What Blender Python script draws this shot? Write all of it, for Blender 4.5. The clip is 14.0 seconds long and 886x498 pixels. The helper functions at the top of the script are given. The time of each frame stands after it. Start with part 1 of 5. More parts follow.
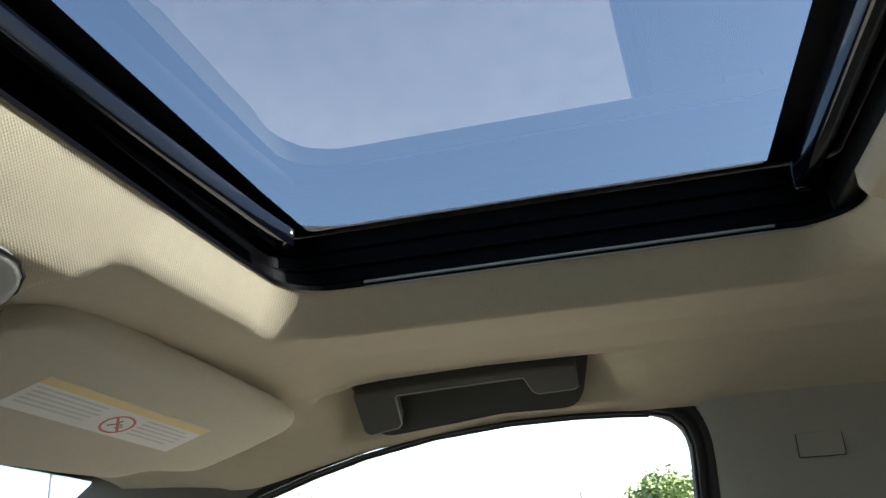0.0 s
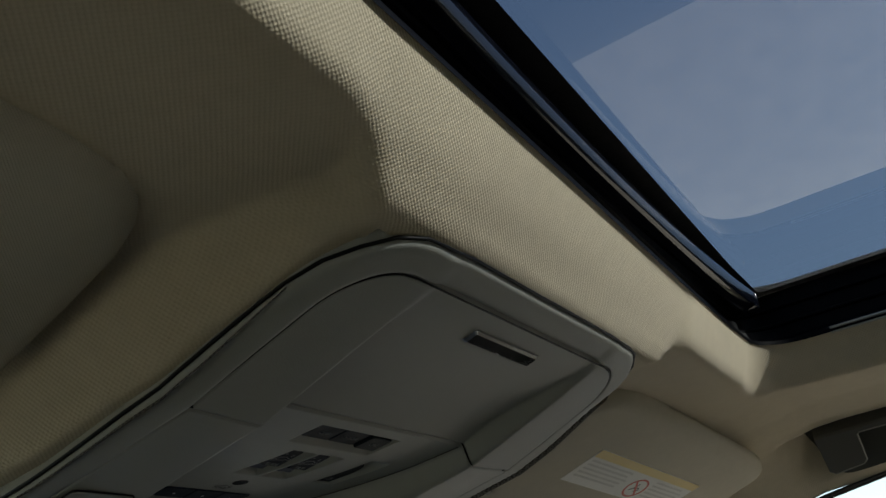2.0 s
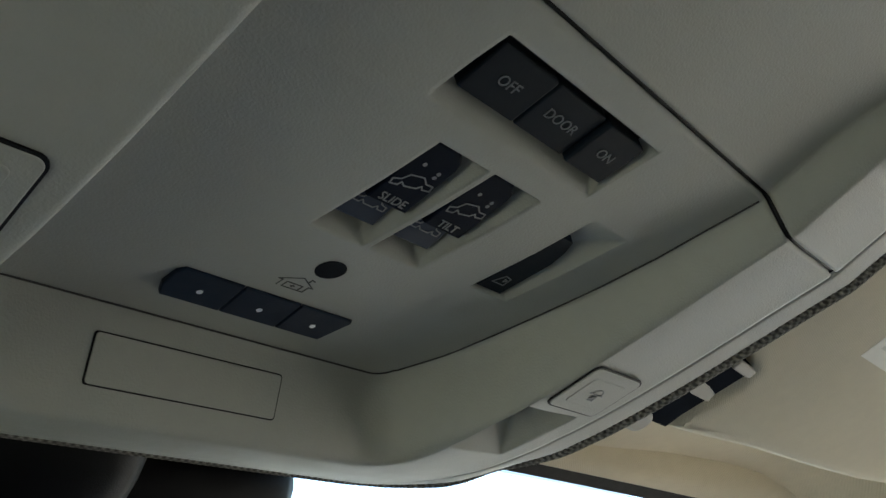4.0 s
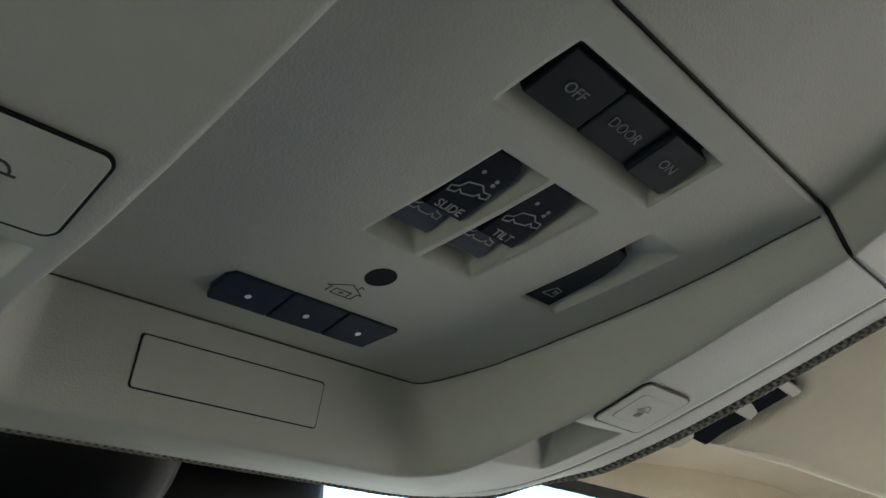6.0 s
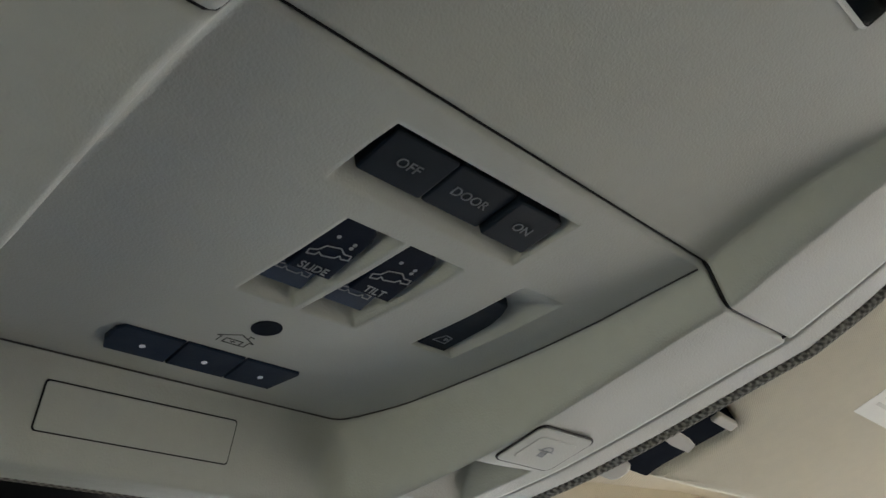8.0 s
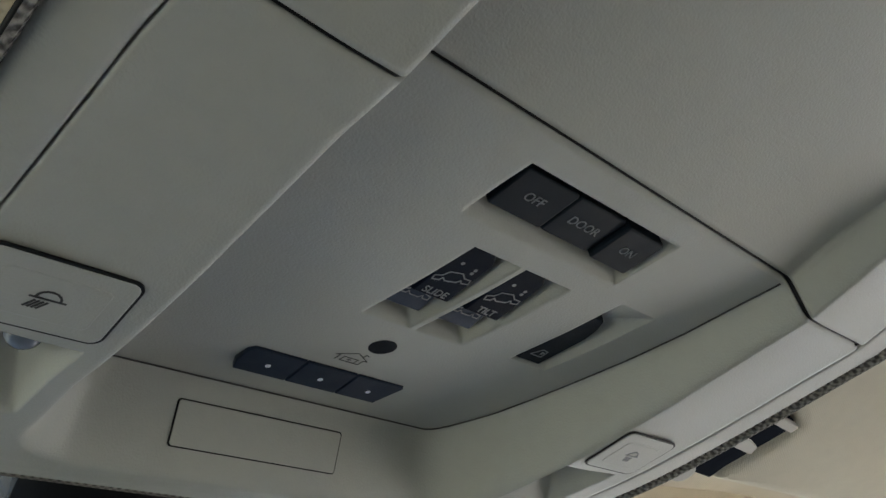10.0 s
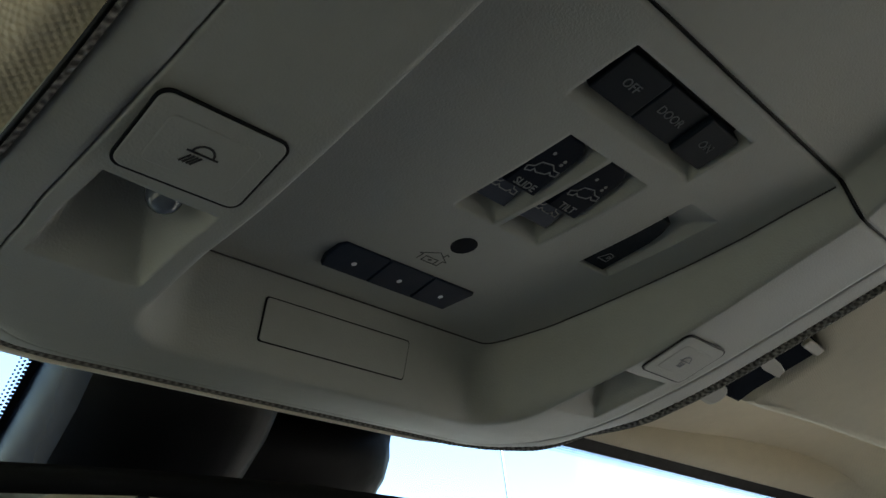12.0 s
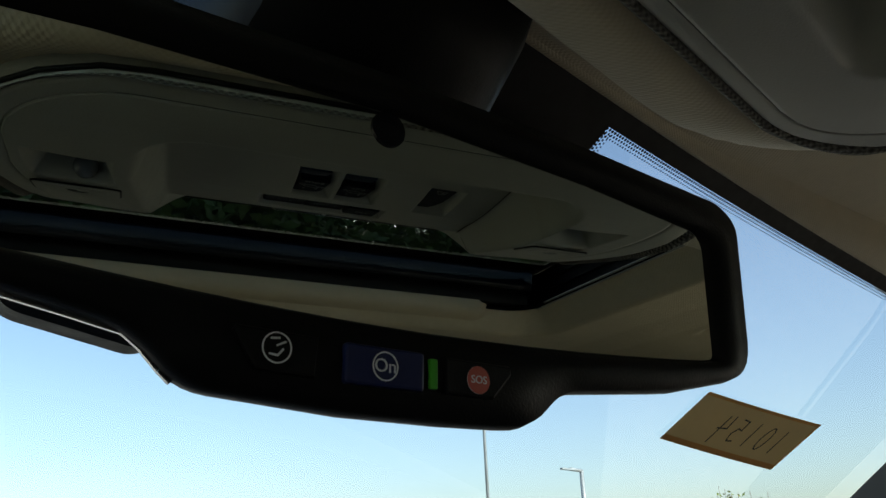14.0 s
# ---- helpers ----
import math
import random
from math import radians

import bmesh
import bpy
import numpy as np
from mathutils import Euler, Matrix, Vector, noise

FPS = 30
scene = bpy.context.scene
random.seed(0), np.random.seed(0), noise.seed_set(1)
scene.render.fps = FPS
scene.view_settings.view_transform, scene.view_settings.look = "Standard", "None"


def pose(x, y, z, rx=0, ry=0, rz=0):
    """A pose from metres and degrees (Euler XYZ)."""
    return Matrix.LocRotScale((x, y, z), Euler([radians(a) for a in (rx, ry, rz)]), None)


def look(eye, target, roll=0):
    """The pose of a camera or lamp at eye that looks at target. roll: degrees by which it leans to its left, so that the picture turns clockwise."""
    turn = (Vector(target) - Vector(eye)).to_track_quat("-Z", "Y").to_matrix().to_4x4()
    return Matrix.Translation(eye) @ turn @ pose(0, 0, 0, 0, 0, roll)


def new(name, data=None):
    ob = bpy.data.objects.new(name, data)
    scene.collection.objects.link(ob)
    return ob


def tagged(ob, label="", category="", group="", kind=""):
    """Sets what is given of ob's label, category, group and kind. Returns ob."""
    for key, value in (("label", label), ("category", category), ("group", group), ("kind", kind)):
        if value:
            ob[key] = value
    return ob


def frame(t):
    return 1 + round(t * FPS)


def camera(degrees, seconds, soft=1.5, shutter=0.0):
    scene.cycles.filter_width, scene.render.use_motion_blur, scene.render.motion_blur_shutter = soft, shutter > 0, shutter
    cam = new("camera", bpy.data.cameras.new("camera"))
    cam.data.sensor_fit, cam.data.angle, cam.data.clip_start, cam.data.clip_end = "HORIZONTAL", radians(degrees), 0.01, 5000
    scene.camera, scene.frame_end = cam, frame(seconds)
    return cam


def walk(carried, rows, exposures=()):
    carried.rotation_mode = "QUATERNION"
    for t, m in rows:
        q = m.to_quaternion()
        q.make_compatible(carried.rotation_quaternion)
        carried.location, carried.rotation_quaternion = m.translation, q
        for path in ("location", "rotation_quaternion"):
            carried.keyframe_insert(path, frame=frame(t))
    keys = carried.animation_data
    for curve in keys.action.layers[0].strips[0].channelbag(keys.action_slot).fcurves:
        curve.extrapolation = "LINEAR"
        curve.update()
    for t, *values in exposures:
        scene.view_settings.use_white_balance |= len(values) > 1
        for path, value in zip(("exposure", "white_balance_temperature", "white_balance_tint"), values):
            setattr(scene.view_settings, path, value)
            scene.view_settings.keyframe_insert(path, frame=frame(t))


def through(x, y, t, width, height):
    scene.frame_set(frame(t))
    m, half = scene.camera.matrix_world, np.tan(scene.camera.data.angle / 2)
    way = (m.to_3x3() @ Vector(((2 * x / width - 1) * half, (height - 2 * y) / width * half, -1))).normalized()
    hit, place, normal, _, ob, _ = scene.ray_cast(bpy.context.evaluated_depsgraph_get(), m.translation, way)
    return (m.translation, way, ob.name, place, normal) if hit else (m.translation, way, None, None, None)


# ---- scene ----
cam = camera(56.4, 14.0)
PATH = [
    (0, (-0.158, -0.022, 1.338), (1.677, 0.397, 2.016), -3.7),
    (0.5, (-0.224, -0.008, 1.339), (1.598, 0.474, 2.008), -8.4),
    (1, (-0.28, 0.021, 1.333), (1.507, 0.607, 2.016), -11.3),
    (1.5, (-0.315, 0.065, 1.33), (1.392, 0.817, 2.052), -10.4),
    (2, (-0.306, 0.092, 1.327), (1.237, 1.004, 2.216), -8.3),
    (2.5, (-0.258, 0.138, 1.321), (1.178, 1.147, 2.281), -7.5),
    (3, (-0.189, 0.201, 1.321), (1.211, 1.227, 2.314), -7.1),
    (3.5, (-0.138, 0.24, 1.319), (1.224, 1.287, 2.343), -6.9),
    (4, (-0.125, 0.281, 1.32), (1.255, 1.339, 2.309), -8.5),
    (4.2, (-0.121, 0.3, 1.321), (1.268, 1.343, 2.312), -7.8),
    (6.3, (-0.128, 0.283, 1.324), (1.202, 1.38, 2.339), -6.0),
    (6.5, (-0.126, 0.275, 1.325), (1.198, 1.378, 2.341), -5.5),
    (7, (-0.122, 0.267, 1.324), (1.188, 1.385, 2.341), -4.8),
    (7.5, (-0.114, 0.255, 1.325), (1.176, 1.393, 2.345), -4.5),
    (8, (-0.109, 0.247, 1.326), (1.155, 1.409, 2.35), -4.6),
    (8.5, (-0.118, 0.248, 1.326), (1.135, 1.426, 2.348), -4.7),
    (8.7, (-0.122, 0.25, 1.326), (1.127, 1.432, 2.347), -4.9),
    (10.8, (-0.145, 0.258, 1.316), (1.109, 1.412, 2.364), -6.2),
    (11, (-0.142, 0.266, 1.309), (1.112, 1.417, 2.358), -6.4),
    (11.5, (-0.152, 0.279, 1.302), (1.129, 1.422, 2.328), -6.5),
    (12, (-0.163, 0.282, 1.298), (1.146, 1.405, 2.309), -6.9),
    (12.5, (-0.164, 0.337, 1.295), (1.204, 1.446, 2.242), -4.8),
    (12.7, (-0.157, 0.358, 1.29), (1.225, 1.481, 2.201), -5.4),
    (13, (-0.142, 0.4, 1.289), (1.237, 1.562, 2.155), -4.2),
    (13.5, (-0.136, 0.437, 1.282), (1.254, 1.644, 2.064), -3.2),
    (14, (-0.138, 0.438, 1.284), (1.28, 1.646, 2.01), -2.5),
]
EXPOSURES = [(0, 2.6, 6500, 10), (0.5, 2.3, 6500, 10), (1, 1.95, 6600, 10), (1.5, 1.55, 6600, 9), (2, 1.53, 6600, 9), (2.5, 2.6, 6700, 9), (3, 3.3, 6500, 9), (3.5, 3.27, 6550, 9), (4, 3.35, 6400, 8), (6.5, 3.5, 6400, 10), (7.5, 3.6, 6450, 11), (8, 3.9, 6450, 13), (8.5, 3.92, 6500, 13), (11, 3.87, 6150, 12), (11.5, 3, 6200, 10), (12, 2.55, 6400, 9), (12.5, 2.25, 6800, 9), (13, 1.8, 6900, 9), (13.5, 1.3, 6900, 8), (14, 1.1, 6800, 8)]
walk(cam, [(t, look(eye, target, roll)) for t, eye, target, roll in PATH], EXPOSURES)

# ---------------------------------------------------------------- light
SUN_DIR = Vector((0.06, -0.83, 0.560)).normalized()   # towards the sun
world = bpy.data.worlds.new("sky")
scene.world = world
world.use_nodes = True
wn = world.node_tree
wn.nodes.clear()
w_out = wn.nodes.new("ShaderNodeOutputWorld")
w_bg = wn.nodes.new("ShaderNodeBackground")
w_sky = wn.nodes.new("ShaderNodeTexSky")
w_sky.sky_type = "NISHITA"
w_sky.sun_disc = False
w_sky.sun_elevation = math.asin(SUN_DIR.z)
w_sky.sun_rotation = math.atan2(SUN_DIR.x, SUN_DIR.y)
w_sky.air_density, w_sky.dust_density, w_sky.ozone_density = 1.0, 1.6, 1.2
w_bg.inputs["Strength"].default_value = 0.115
wn.links.new(w_sky.outputs["Color"], w_bg.inputs["Color"])
wn.links.new(w_bg.outputs["Background"], w_out.inputs["Surface"])

sun_data = bpy.data.lights.new("sun", "SUN")
sun_data.energy = 3.8
sun_data.angle = radians(0.55)
sun_data.color = (1.0, 0.95, 0.87)
sun = new("sun", sun_data)
sun.matrix_world = look((0, 0, 30), Vector((0, 0, 30)) - SUN_DIR)


# ---------------------------------------------------------------- materials
def material(name, base, rough=0.6, metal=0.0, vary=0.12, vary_scale=12.0, grain=0.0, grain_scale=900.0,
             spec=0.5, weave=0.0, pitch=0.0018, coat=0.0, sheen=0.0, yarn=0.0):
    """A procedural surface: base colour with a slow mottle and a fine one, grain or weave as bump."""
    m = bpy.data.materials.new(name)
    m.use_nodes = True
    nt = m.node_tree
    nodes, links = nt.nodes, nt.links
    bsdf = nodes["Principled BSDF"]
    bsdf.inputs["Roughness"].default_value = rough
    bsdf.inputs["Metallic"].default_value = metal
    bsdf.inputs["Specular IOR Level"].default_value = spec
    bsdf.inputs["Coat Weight"].default_value = coat
    bsdf.inputs["Sheen Weight"].default_value = sheen
    tc = nodes.new("ShaderNodeTexCoord")
    n1 = nodes.new("ShaderNodeTexNoise")
    n1.inputs["Scale"].default_value = vary_scale
    n1.inputs["Detail"].default_value = 4
    n2 = nodes.new("ShaderNodeTexNoise")
    n2.inputs["Scale"].default_value = vary_scale * 14
    n2.inputs["Detail"].default_value = 3
    for n in (n1, n2):
        links.new(tc.outputs["Object"], n.inputs["Vector"])
    add = nodes.new("ShaderNodeMath")
    add.operation = "MULTIPLY_ADD"
    add.inputs[1].default_value = 0.6
    links.new(n1.outputs["Fac"], add.inputs[0])
    half = nodes.new("ShaderNodeMath")
    half.operation = "MULTIPLY"
    half.inputs[1].default_value = 0.4
    links.new(n2.outputs["Fac"], half.inputs[0])
    links.new(half.outputs[0], add.inputs[2])
    ramp = nodes.new("ShaderNodeMapRange")
    ramp.inputs["From Min"].default_value, ramp.inputs["From Max"].default_value = 0.3, 0.7
    ramp.inputs["To Min"].default_value, ramp.inputs["To Max"].default_value = 1 - vary, 1 + vary
    links.new(add.outputs[0], ramp.inputs["Value"])
    mul = nodes.new("ShaderNodeVectorMath")
    mul.operation = "SCALE"
    mul.inputs[0].default_value = base
    links.new(ramp.outputs["Result"], mul.inputs["Scale"])
    links.new(mul.outputs["Vector"], bsdf.inputs["Base Color"])
    rr = nodes.new("ShaderNodeMapRange")
    rr.inputs["From Min"].default_value, rr.inputs["From Max"].default_value = 0.3, 0.7
    rr.inputs["To Min"].default_value, rr.inputs["To Max"].default_value = max(0.0, rough - 0.06), min(1.0, rough + 0.06)
    links.new(n2.outputs["Fac"], rr.inputs["Value"])
    if rough > 0.08:
        links.new(rr.outputs["Result"], bsdf.inputs["Roughness"])
    height = None
    if grain:
        g = nodes.new("ShaderNodeTexNoise")
        g.inputs["Scale"].default_value = grain_scale
        g.inputs["Detail"].default_value = 2
        links.new(tc.outputs["Object"], g.inputs["Vector"])
        height = g.outputs["Fac"]
        bump = nodes.new("ShaderNodeBump")
        bump.inputs["Strength"].default_value = grain
        bump.inputs["Distance"].default_value = 0.0004
        links.new(height, bump.inputs["Height"])
        links.new(bump.outputs["Normal"], bsdf.inputs["Normal"])
    if weave:
        # yarn knots in rows, laid over the surface from the axis that it faces most
        geo = nodes.new("ShaderNodeNewGeometry")
        absn = nodes.new("ShaderNodeVectorMath")
        absn.operation = "ABSOLUTE"
        links.new(geo.outputs["Normal"], absn.inputs[0])
        facing_ = nodes.new("ShaderNodeSeparateXYZ")
        links.new(absn.outputs["Vector"], facing_.inputs[0])
        rot = nodes.new("ShaderNodeMapping")
        rot.inputs["Scale"].default_value = (2 * math.pi / pitch,) * 3
        links.new(tc.outputs["Object"], rot.inputs["Vector"])
        sep = nodes.new("ShaderNodeSeparateXYZ")
        links.new(rot.outputs["Vector"], sep.inputs[0])

        def op(kind, a, b=None):
            n = nodes.new("ShaderNodeMath")
            n.operation = kind
            for slot, v in ((0, a), (1, b)):
                if isinstance(v, (int, float)):
                    n.inputs[slot].default_value = v
                elif v is not None:
                    links.new(v, n.inputs[slot])
            return n.outputs[0]
        wave = {ax: op("SINE", sep.outputs[ax]) for ax in "XYZ"}
        wave["W"] = op("SINE", op("MULTIPLY", op("SUBTRACT", sep.outputs["Y"], sep.outputs["Z"]), 0.8))
        total = None
        for ax, pair, deep in (("X", "YZ", 2.6), ("Y", "XW", 0.55), ("Z", "XW", 0.8)):
            knot = op("MULTIPLY", op("MULTIPLY", wave[pair[0]], wave[pair[1]]), op("MULTIPLY", op("POWER", facing_.outputs[ax], 2.0), deep))
            total = knot if total is None else op("ADD", total, knot)
        nz = nodes.new("ShaderNodeTexNoise")
        nz.inputs["Scale"].default_value = 1300
        links.new(tc.outputs["Object"], nz.inputs["Vector"])
        sm = nodes.new("ShaderNodeMath")
        sm.operation = "MULTIPLY_ADD"
        sm.inputs[1].default_value = 1.3
        links.new(nz.outputs["Fac"], sm.inputs[0])
        links.new(total, sm.inputs[2])
        bump = nodes.new("ShaderNodeBump")
        if yarn:
            # shade in the gaps between the yarns, put into the base colour
            tone = nodes.new("ShaderNodeMapRange")
            tone.inputs["From Min"].default_value, tone.inputs["From Max"].default_value = -0.6, 0.6
            tone.inputs["To Min"].default_value, tone.inputs["To Max"].default_value = 1 - yarn, 1 + yarn * 0.4
            links.new(total, tone.inputs["Value"])
            both = nodes.new("ShaderNodeMath")
            both.operation = "MULTIPLY"
            links.new(ramp.outputs["Result"], both.inputs[0])
            links.new(tone.outputs["Result"], both.inputs[1])
            links.new(both.outputs[0], mul.inputs["Scale"])
        bump.inputs["Strength"].default_value = weave
        bump.inputs["Distance"].default_value = 0.0005
        links.new(sm.outputs[0], bump.inputs["Height"])
        links.new(bump.outputs["Normal"], bsdf.inputs["Normal"])
    return m


def paper_material(name, base, through=0.5):
    """Thin paper that lets light through from behind."""
    m = material(name, base, 0.7, vary=0.1, vary_scale=30)
    nt = m.node_tree
    bsdf, out = nt.nodes["Principled BSDF"], nt.nodes["Material Output"]
    tl = nt.nodes.new("ShaderNodeBsdfTranslucent")
    tl.inputs["Color"].default_value = (*base, 1)
    mix = nt.nodes.new("ShaderNodeMixShader")
    mix.inputs[0].default_value = through
    nt.links.new(bsdf.outputs[0], mix.inputs[1])
    nt.links.new(tl.outputs[0], mix.inputs[2])
    nt.links.new(mix.outputs[0], out.inputs["Surface"])
    return m


def glass_material(name, tint, ior=1.5, rough=0.0, strength=1.0):
    """A thin pane: tinted and clear, with mirror gloss by Fresnel."""
    m = bpy.data.materials.new(name)
    m.use_nodes = True
    nt = m.node_tree
    nt.nodes.clear()
    out = nt.nodes.new("ShaderNodeOutputMaterial")
    tr = nt.nodes.new("ShaderNodeBsdfTransparent")
    tr.inputs["Color"].default_value = (*tint, 1)
    gl = nt.nodes.new("ShaderNodeBsdfGlossy")
    gl.inputs["Roughness"].default_value = rough
    gl.inputs["Color"].default_value = (strength, strength, strength, 1)
    fr = nt.nodes.new("ShaderNodeFresnel")
    fr.inputs["IOR"].default_value = ior
    mix = nt.nodes.new("ShaderNodeMixShader")
    nt.links.new(fr.outputs[0], mix.inputs[0])
    nt.links.new(tr.outputs[0], mix.inputs[1])
    nt.links.new(gl.outputs[0], mix.inputs[2])
    nt.links.new(mix.outputs[0], out.inputs["Surface"])
    return m


FABRIC = material("woven headliner fabric", (0.58, 0.505, 0.365), 0.92, vary=0.07, vary_scale=9, weave=0.34, pitch=0.0022, spec=0.2, sheen=0.15, yarn=0.05)
VISOR = material("visor vinyl cloth", (0.585, 0.54, 0.428), 0.85, vary=0.06, vary_scale=10, weave=0.3, pitch=0.00125, spec=0.25, yarn=0.05)
PLASTIC = material("warm grey moulded plastic", (0.349, 0.356, 0.321), 0.46, vary=0.05, vary_scale=14, grain=0.36, grain_scale=1500, spec=0.34)
PLASTIC_LIP = material("pale grey moulded plastic", (0.40, 0.392, 0.350), 0.5, vary=0.05, grain=0.2, grain_scale=1800, spec=0.4)
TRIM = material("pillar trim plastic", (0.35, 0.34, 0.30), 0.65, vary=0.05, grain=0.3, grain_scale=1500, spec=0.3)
# darker copy of the pillar trim; its shade is put into the colour
TRIM_SHADED = material("shaded pillar cloth", (0.17, 0.155, 0.13), 0.85, vary=0.06, grain=0.3, grain_scale=1500, spec=0.2)
EDGE_PALE = material("pale plastic, also for edge highlight", (0.34, 0.33, 0.29), 0.5, vary=0.05)
HANDLE = material("grab handle plastic", (0.095, 0.093, 0.082), 0.45, vary=0.05, grain=0.3, grain_scale=1600, spec=0.4)
BLACK = material("black plastic", (0.005, 0.0055, 0.0065), 0.45, vary=0.15, grain=0.25, grain_scale=1500, spec=0.18)
FRAME_BLACK = material("dull black roof frame", (0.002, 0.002, 0.003), 0.5, vary=0.15, spec=0.07)
BLACK_GLOSS = material("gloss black rail", (0.004, 0.005, 0.009), 0.10, vary=0.1, coat=0.1, spec=0.35)
# blue in the key colours stands in for sky reflected on them
BUTTON = material("dark button plastic", (0.0056, 0.0102, 0.0160), 0.5, vary=0.12, grain=0.15, grain_scale=2200, spec=0.09)
BUTTON_SKY = material("black button with sky tint", (0.0025, 0.0060, 0.0145), 0.5, vary=0.12, grain=0.15, grain_scale=2200, spec=0.05)
BUTTON_OPENER = material("opener key plastic with sky tint", (0.004, 0.0115, 0.027), 0.5, vary=0.12, grain=0.15, grain_scale=2200, spec=0.2)
BUTTON_LOW = material("dark lower key with sky tint", (0.006, 0.018, 0.042), 0.5, vary=0.1, grain=0.2, grain_scale=2200, spec=0.3)
BLUE = material("deep blue button", (0.008, 0.016, 0.085), 0.35, vary=0.1)
RUBBER = material("black rubber seal", (0.018, 0.018, 0.018), 0.7, vary=0.2, grain=0.4)
CHROME = material("chrome", (0.86, 0.87, 0.88), 0.22, metal=1.0, vary=0.02)
MIRROR = material("mirror silver", (0.75, 0.79, 0.70), 0.0, metal=1.0, vary=0.0)
INK = material("pale grey legend ink", (0.20, 0.21, 0.22), 0.6, vary=0.05)
INK_DIM = material("dim legend ink", (0.105, 0.118, 0.130), 0.6, vary=0.05)
INK_DARK = material("dark line ink", (0.03, 0.03, 0.03), 0.7, vary=0.1)
DOT = material("white marker dot", (0.8, 0.82, 0.85), 0.5, vary=0.03)
PAPER = material("white label paper", (0.74, 0.74, 0.70), 0.6, vary=0.05)
YELLOW = material("yellow label band", (0.74, 0.60, 0.26), 0.6, vary=0.06)
RED = material("red print", (0.60, 0.14, 0.11), 0.6, vary=0.08)
GREY_INK = material("grey print lines", (0.60, 0.60, 0.565), 0.7, vary=0.1)
# headliner weave again, darkened in place of the shade at the console's edge
MESH = material("headliner weave darkened as shade", (0.20, 0.192, 0.170), 0.9, vary=0.1, weave=0.9, pitch=0.0026, spec=0.2, yarn=0.6)
TAG = paper_material("yellowed paper tag", (0.66, 0.50, 0.27))
TAG_EDGE = paper_material("orange paper edge", (0.66, 0.36, 0.12))
GREEN_LED = material("green indicator lens", (0.06, 0.42, 0.03), 0.3, vary=0.05)
FRIT = material("black ceramic edge print", (0.004, 0.004, 0.005), 0.6, vary=0.1, spec=0.15)
COVER_GLOSS = material("smooth black cover plastic", (0.006, 0.010, 0.020), 0.20, vary=0.1, spec=0.28)
LATCH = material("dark latch plastic", (0.004, 0.006, 0.010), 0.5, vary=0.1, spec=0.04)
DASH = material("grey dashboard top", (0.085, 0.090, 0.097), 0.8, vary=0.1, grain=0.3)
LINING = material("dark cabin lining", (0.045, 0.044, 0.042), 0.85, vary=0.15, grain=0.4)
SEATING = material("dark cabin cloth", (0.06, 0.057, 0.052), 0.85, vary=0.12, grain=0.4)
CLIP_DARK = material("matt dark notch shade", (0.018, 0.021, 0.028), 0.9, vary=0.15, spec=0.0)
LENS = material("clear lamp lens", (0.10, 0.12, 0.15), 0.08, vary=0.03, spec=0.8)
GLASS_ROOF = glass_material("tinted roof glass", (0.212, 0.232, 0.245), ior=1.66)
GLASS_FRONT = glass_material("clear windshield glass", (0.77, 0.86, 0.90))
GLASS_SIDE = glass_material("side window glass", (0.95, 0.97, 0.95))
GLASS_DRIVER = glass_material("driver window glass", (0.90, 0.93, 0.91))
# tint added to hold back light from the rear of the cabin
GLASS_DARK = glass_material("rear glass darkened to cut light", (0.22, 0.23, 0.22))
ASPHALT = material("weathered concrete", (0.30, 0.270, 0.222), 0.9, vary=0.25, vary_scale=0.6, grain=0.0)
GRASS = material("dry grass", (0.146, 0.136, 0.092), 0.9, vary=0.4, vary_scale=0.3)
LEAF = material("leaves", (0.075, 0.125, 0.028), 0.6, vary=0.5, vary_scale=0.9)
LEAF_PALE = material("pale leaves", (0.13, 0.19, 0.045), 0.6, vary=0.4, vary_scale=1.2)
BARK = material("bark", (0.12, 0.09, 0.065), 0.9, vary=0.3, vary_scale=3)
PAINT = material("white car paint", (0.78, 0.79, 0.80), 0.25, vary=0.02, coat=0.6)
CAR_GLASS = material("dark car glass", (0.03, 0.045, 0.05), 0.06, vary=0.05, spec=0.15)
YELLOW_INK = material("yellow window paint", (0.72, 0.62, 0.06), 0.6, vary=0.1)
STEEL = material("galvanised steel", (0.30, 0.34, 0.36), 0.5, metal=0.3, vary=0.1)


# ---------------------------------------------------------------- mesh helpers
def facing(ob, target):
    """Turns a single sheet so that its front looks at target."""
    me = ob.data
    p = me.polygons[len(me.polygons) // 2]
    if p.normal.dot(Vector(target) - p.center) < 0:
        me.flip_normals()
    return ob


def mesh_object(name, verts, faces, mat, parent=None, smooth=True, label=""):
    me = bpy.data.meshes.new(name)
    me.from_pydata([tuple(v) for v in verts], [], faces)
    me.materials.append(mat)
    if smooth:
        me.polygons.foreach_set("use_smooth", [True] * len(me.polygons))
    me.update()
    ob = new(name, me)
    ob.parent = parent
    if label:
        ob["label"] = label
    return ob


def part(name, bm, mat, parent, label="", smooth=False):
    me = bpy.data.meshes.new(name)
    bm.normal_update()
    bm.to_mesh(me)
    bm.free()
    me.materials.append(mat)
    if smooth:
        me.polygons.foreach_set("use_smooth", [True] * len(me.polygons))
    ob = new(name, me)
    ob.parent = parent
    if label:
        ob["label"] = label
    return ob


def thing(name, label, category, group="", kind=""):
    ob = new(name)
    ob.empty_display_size = 0.02
    return tagged(ob, label, category, group, kind)


def smoothstep(a, b, x):
    t = np.clip((np.asarray(x, float) - a) / (b - a), 0, 1)
    return t * t * (3 - 2 * t)


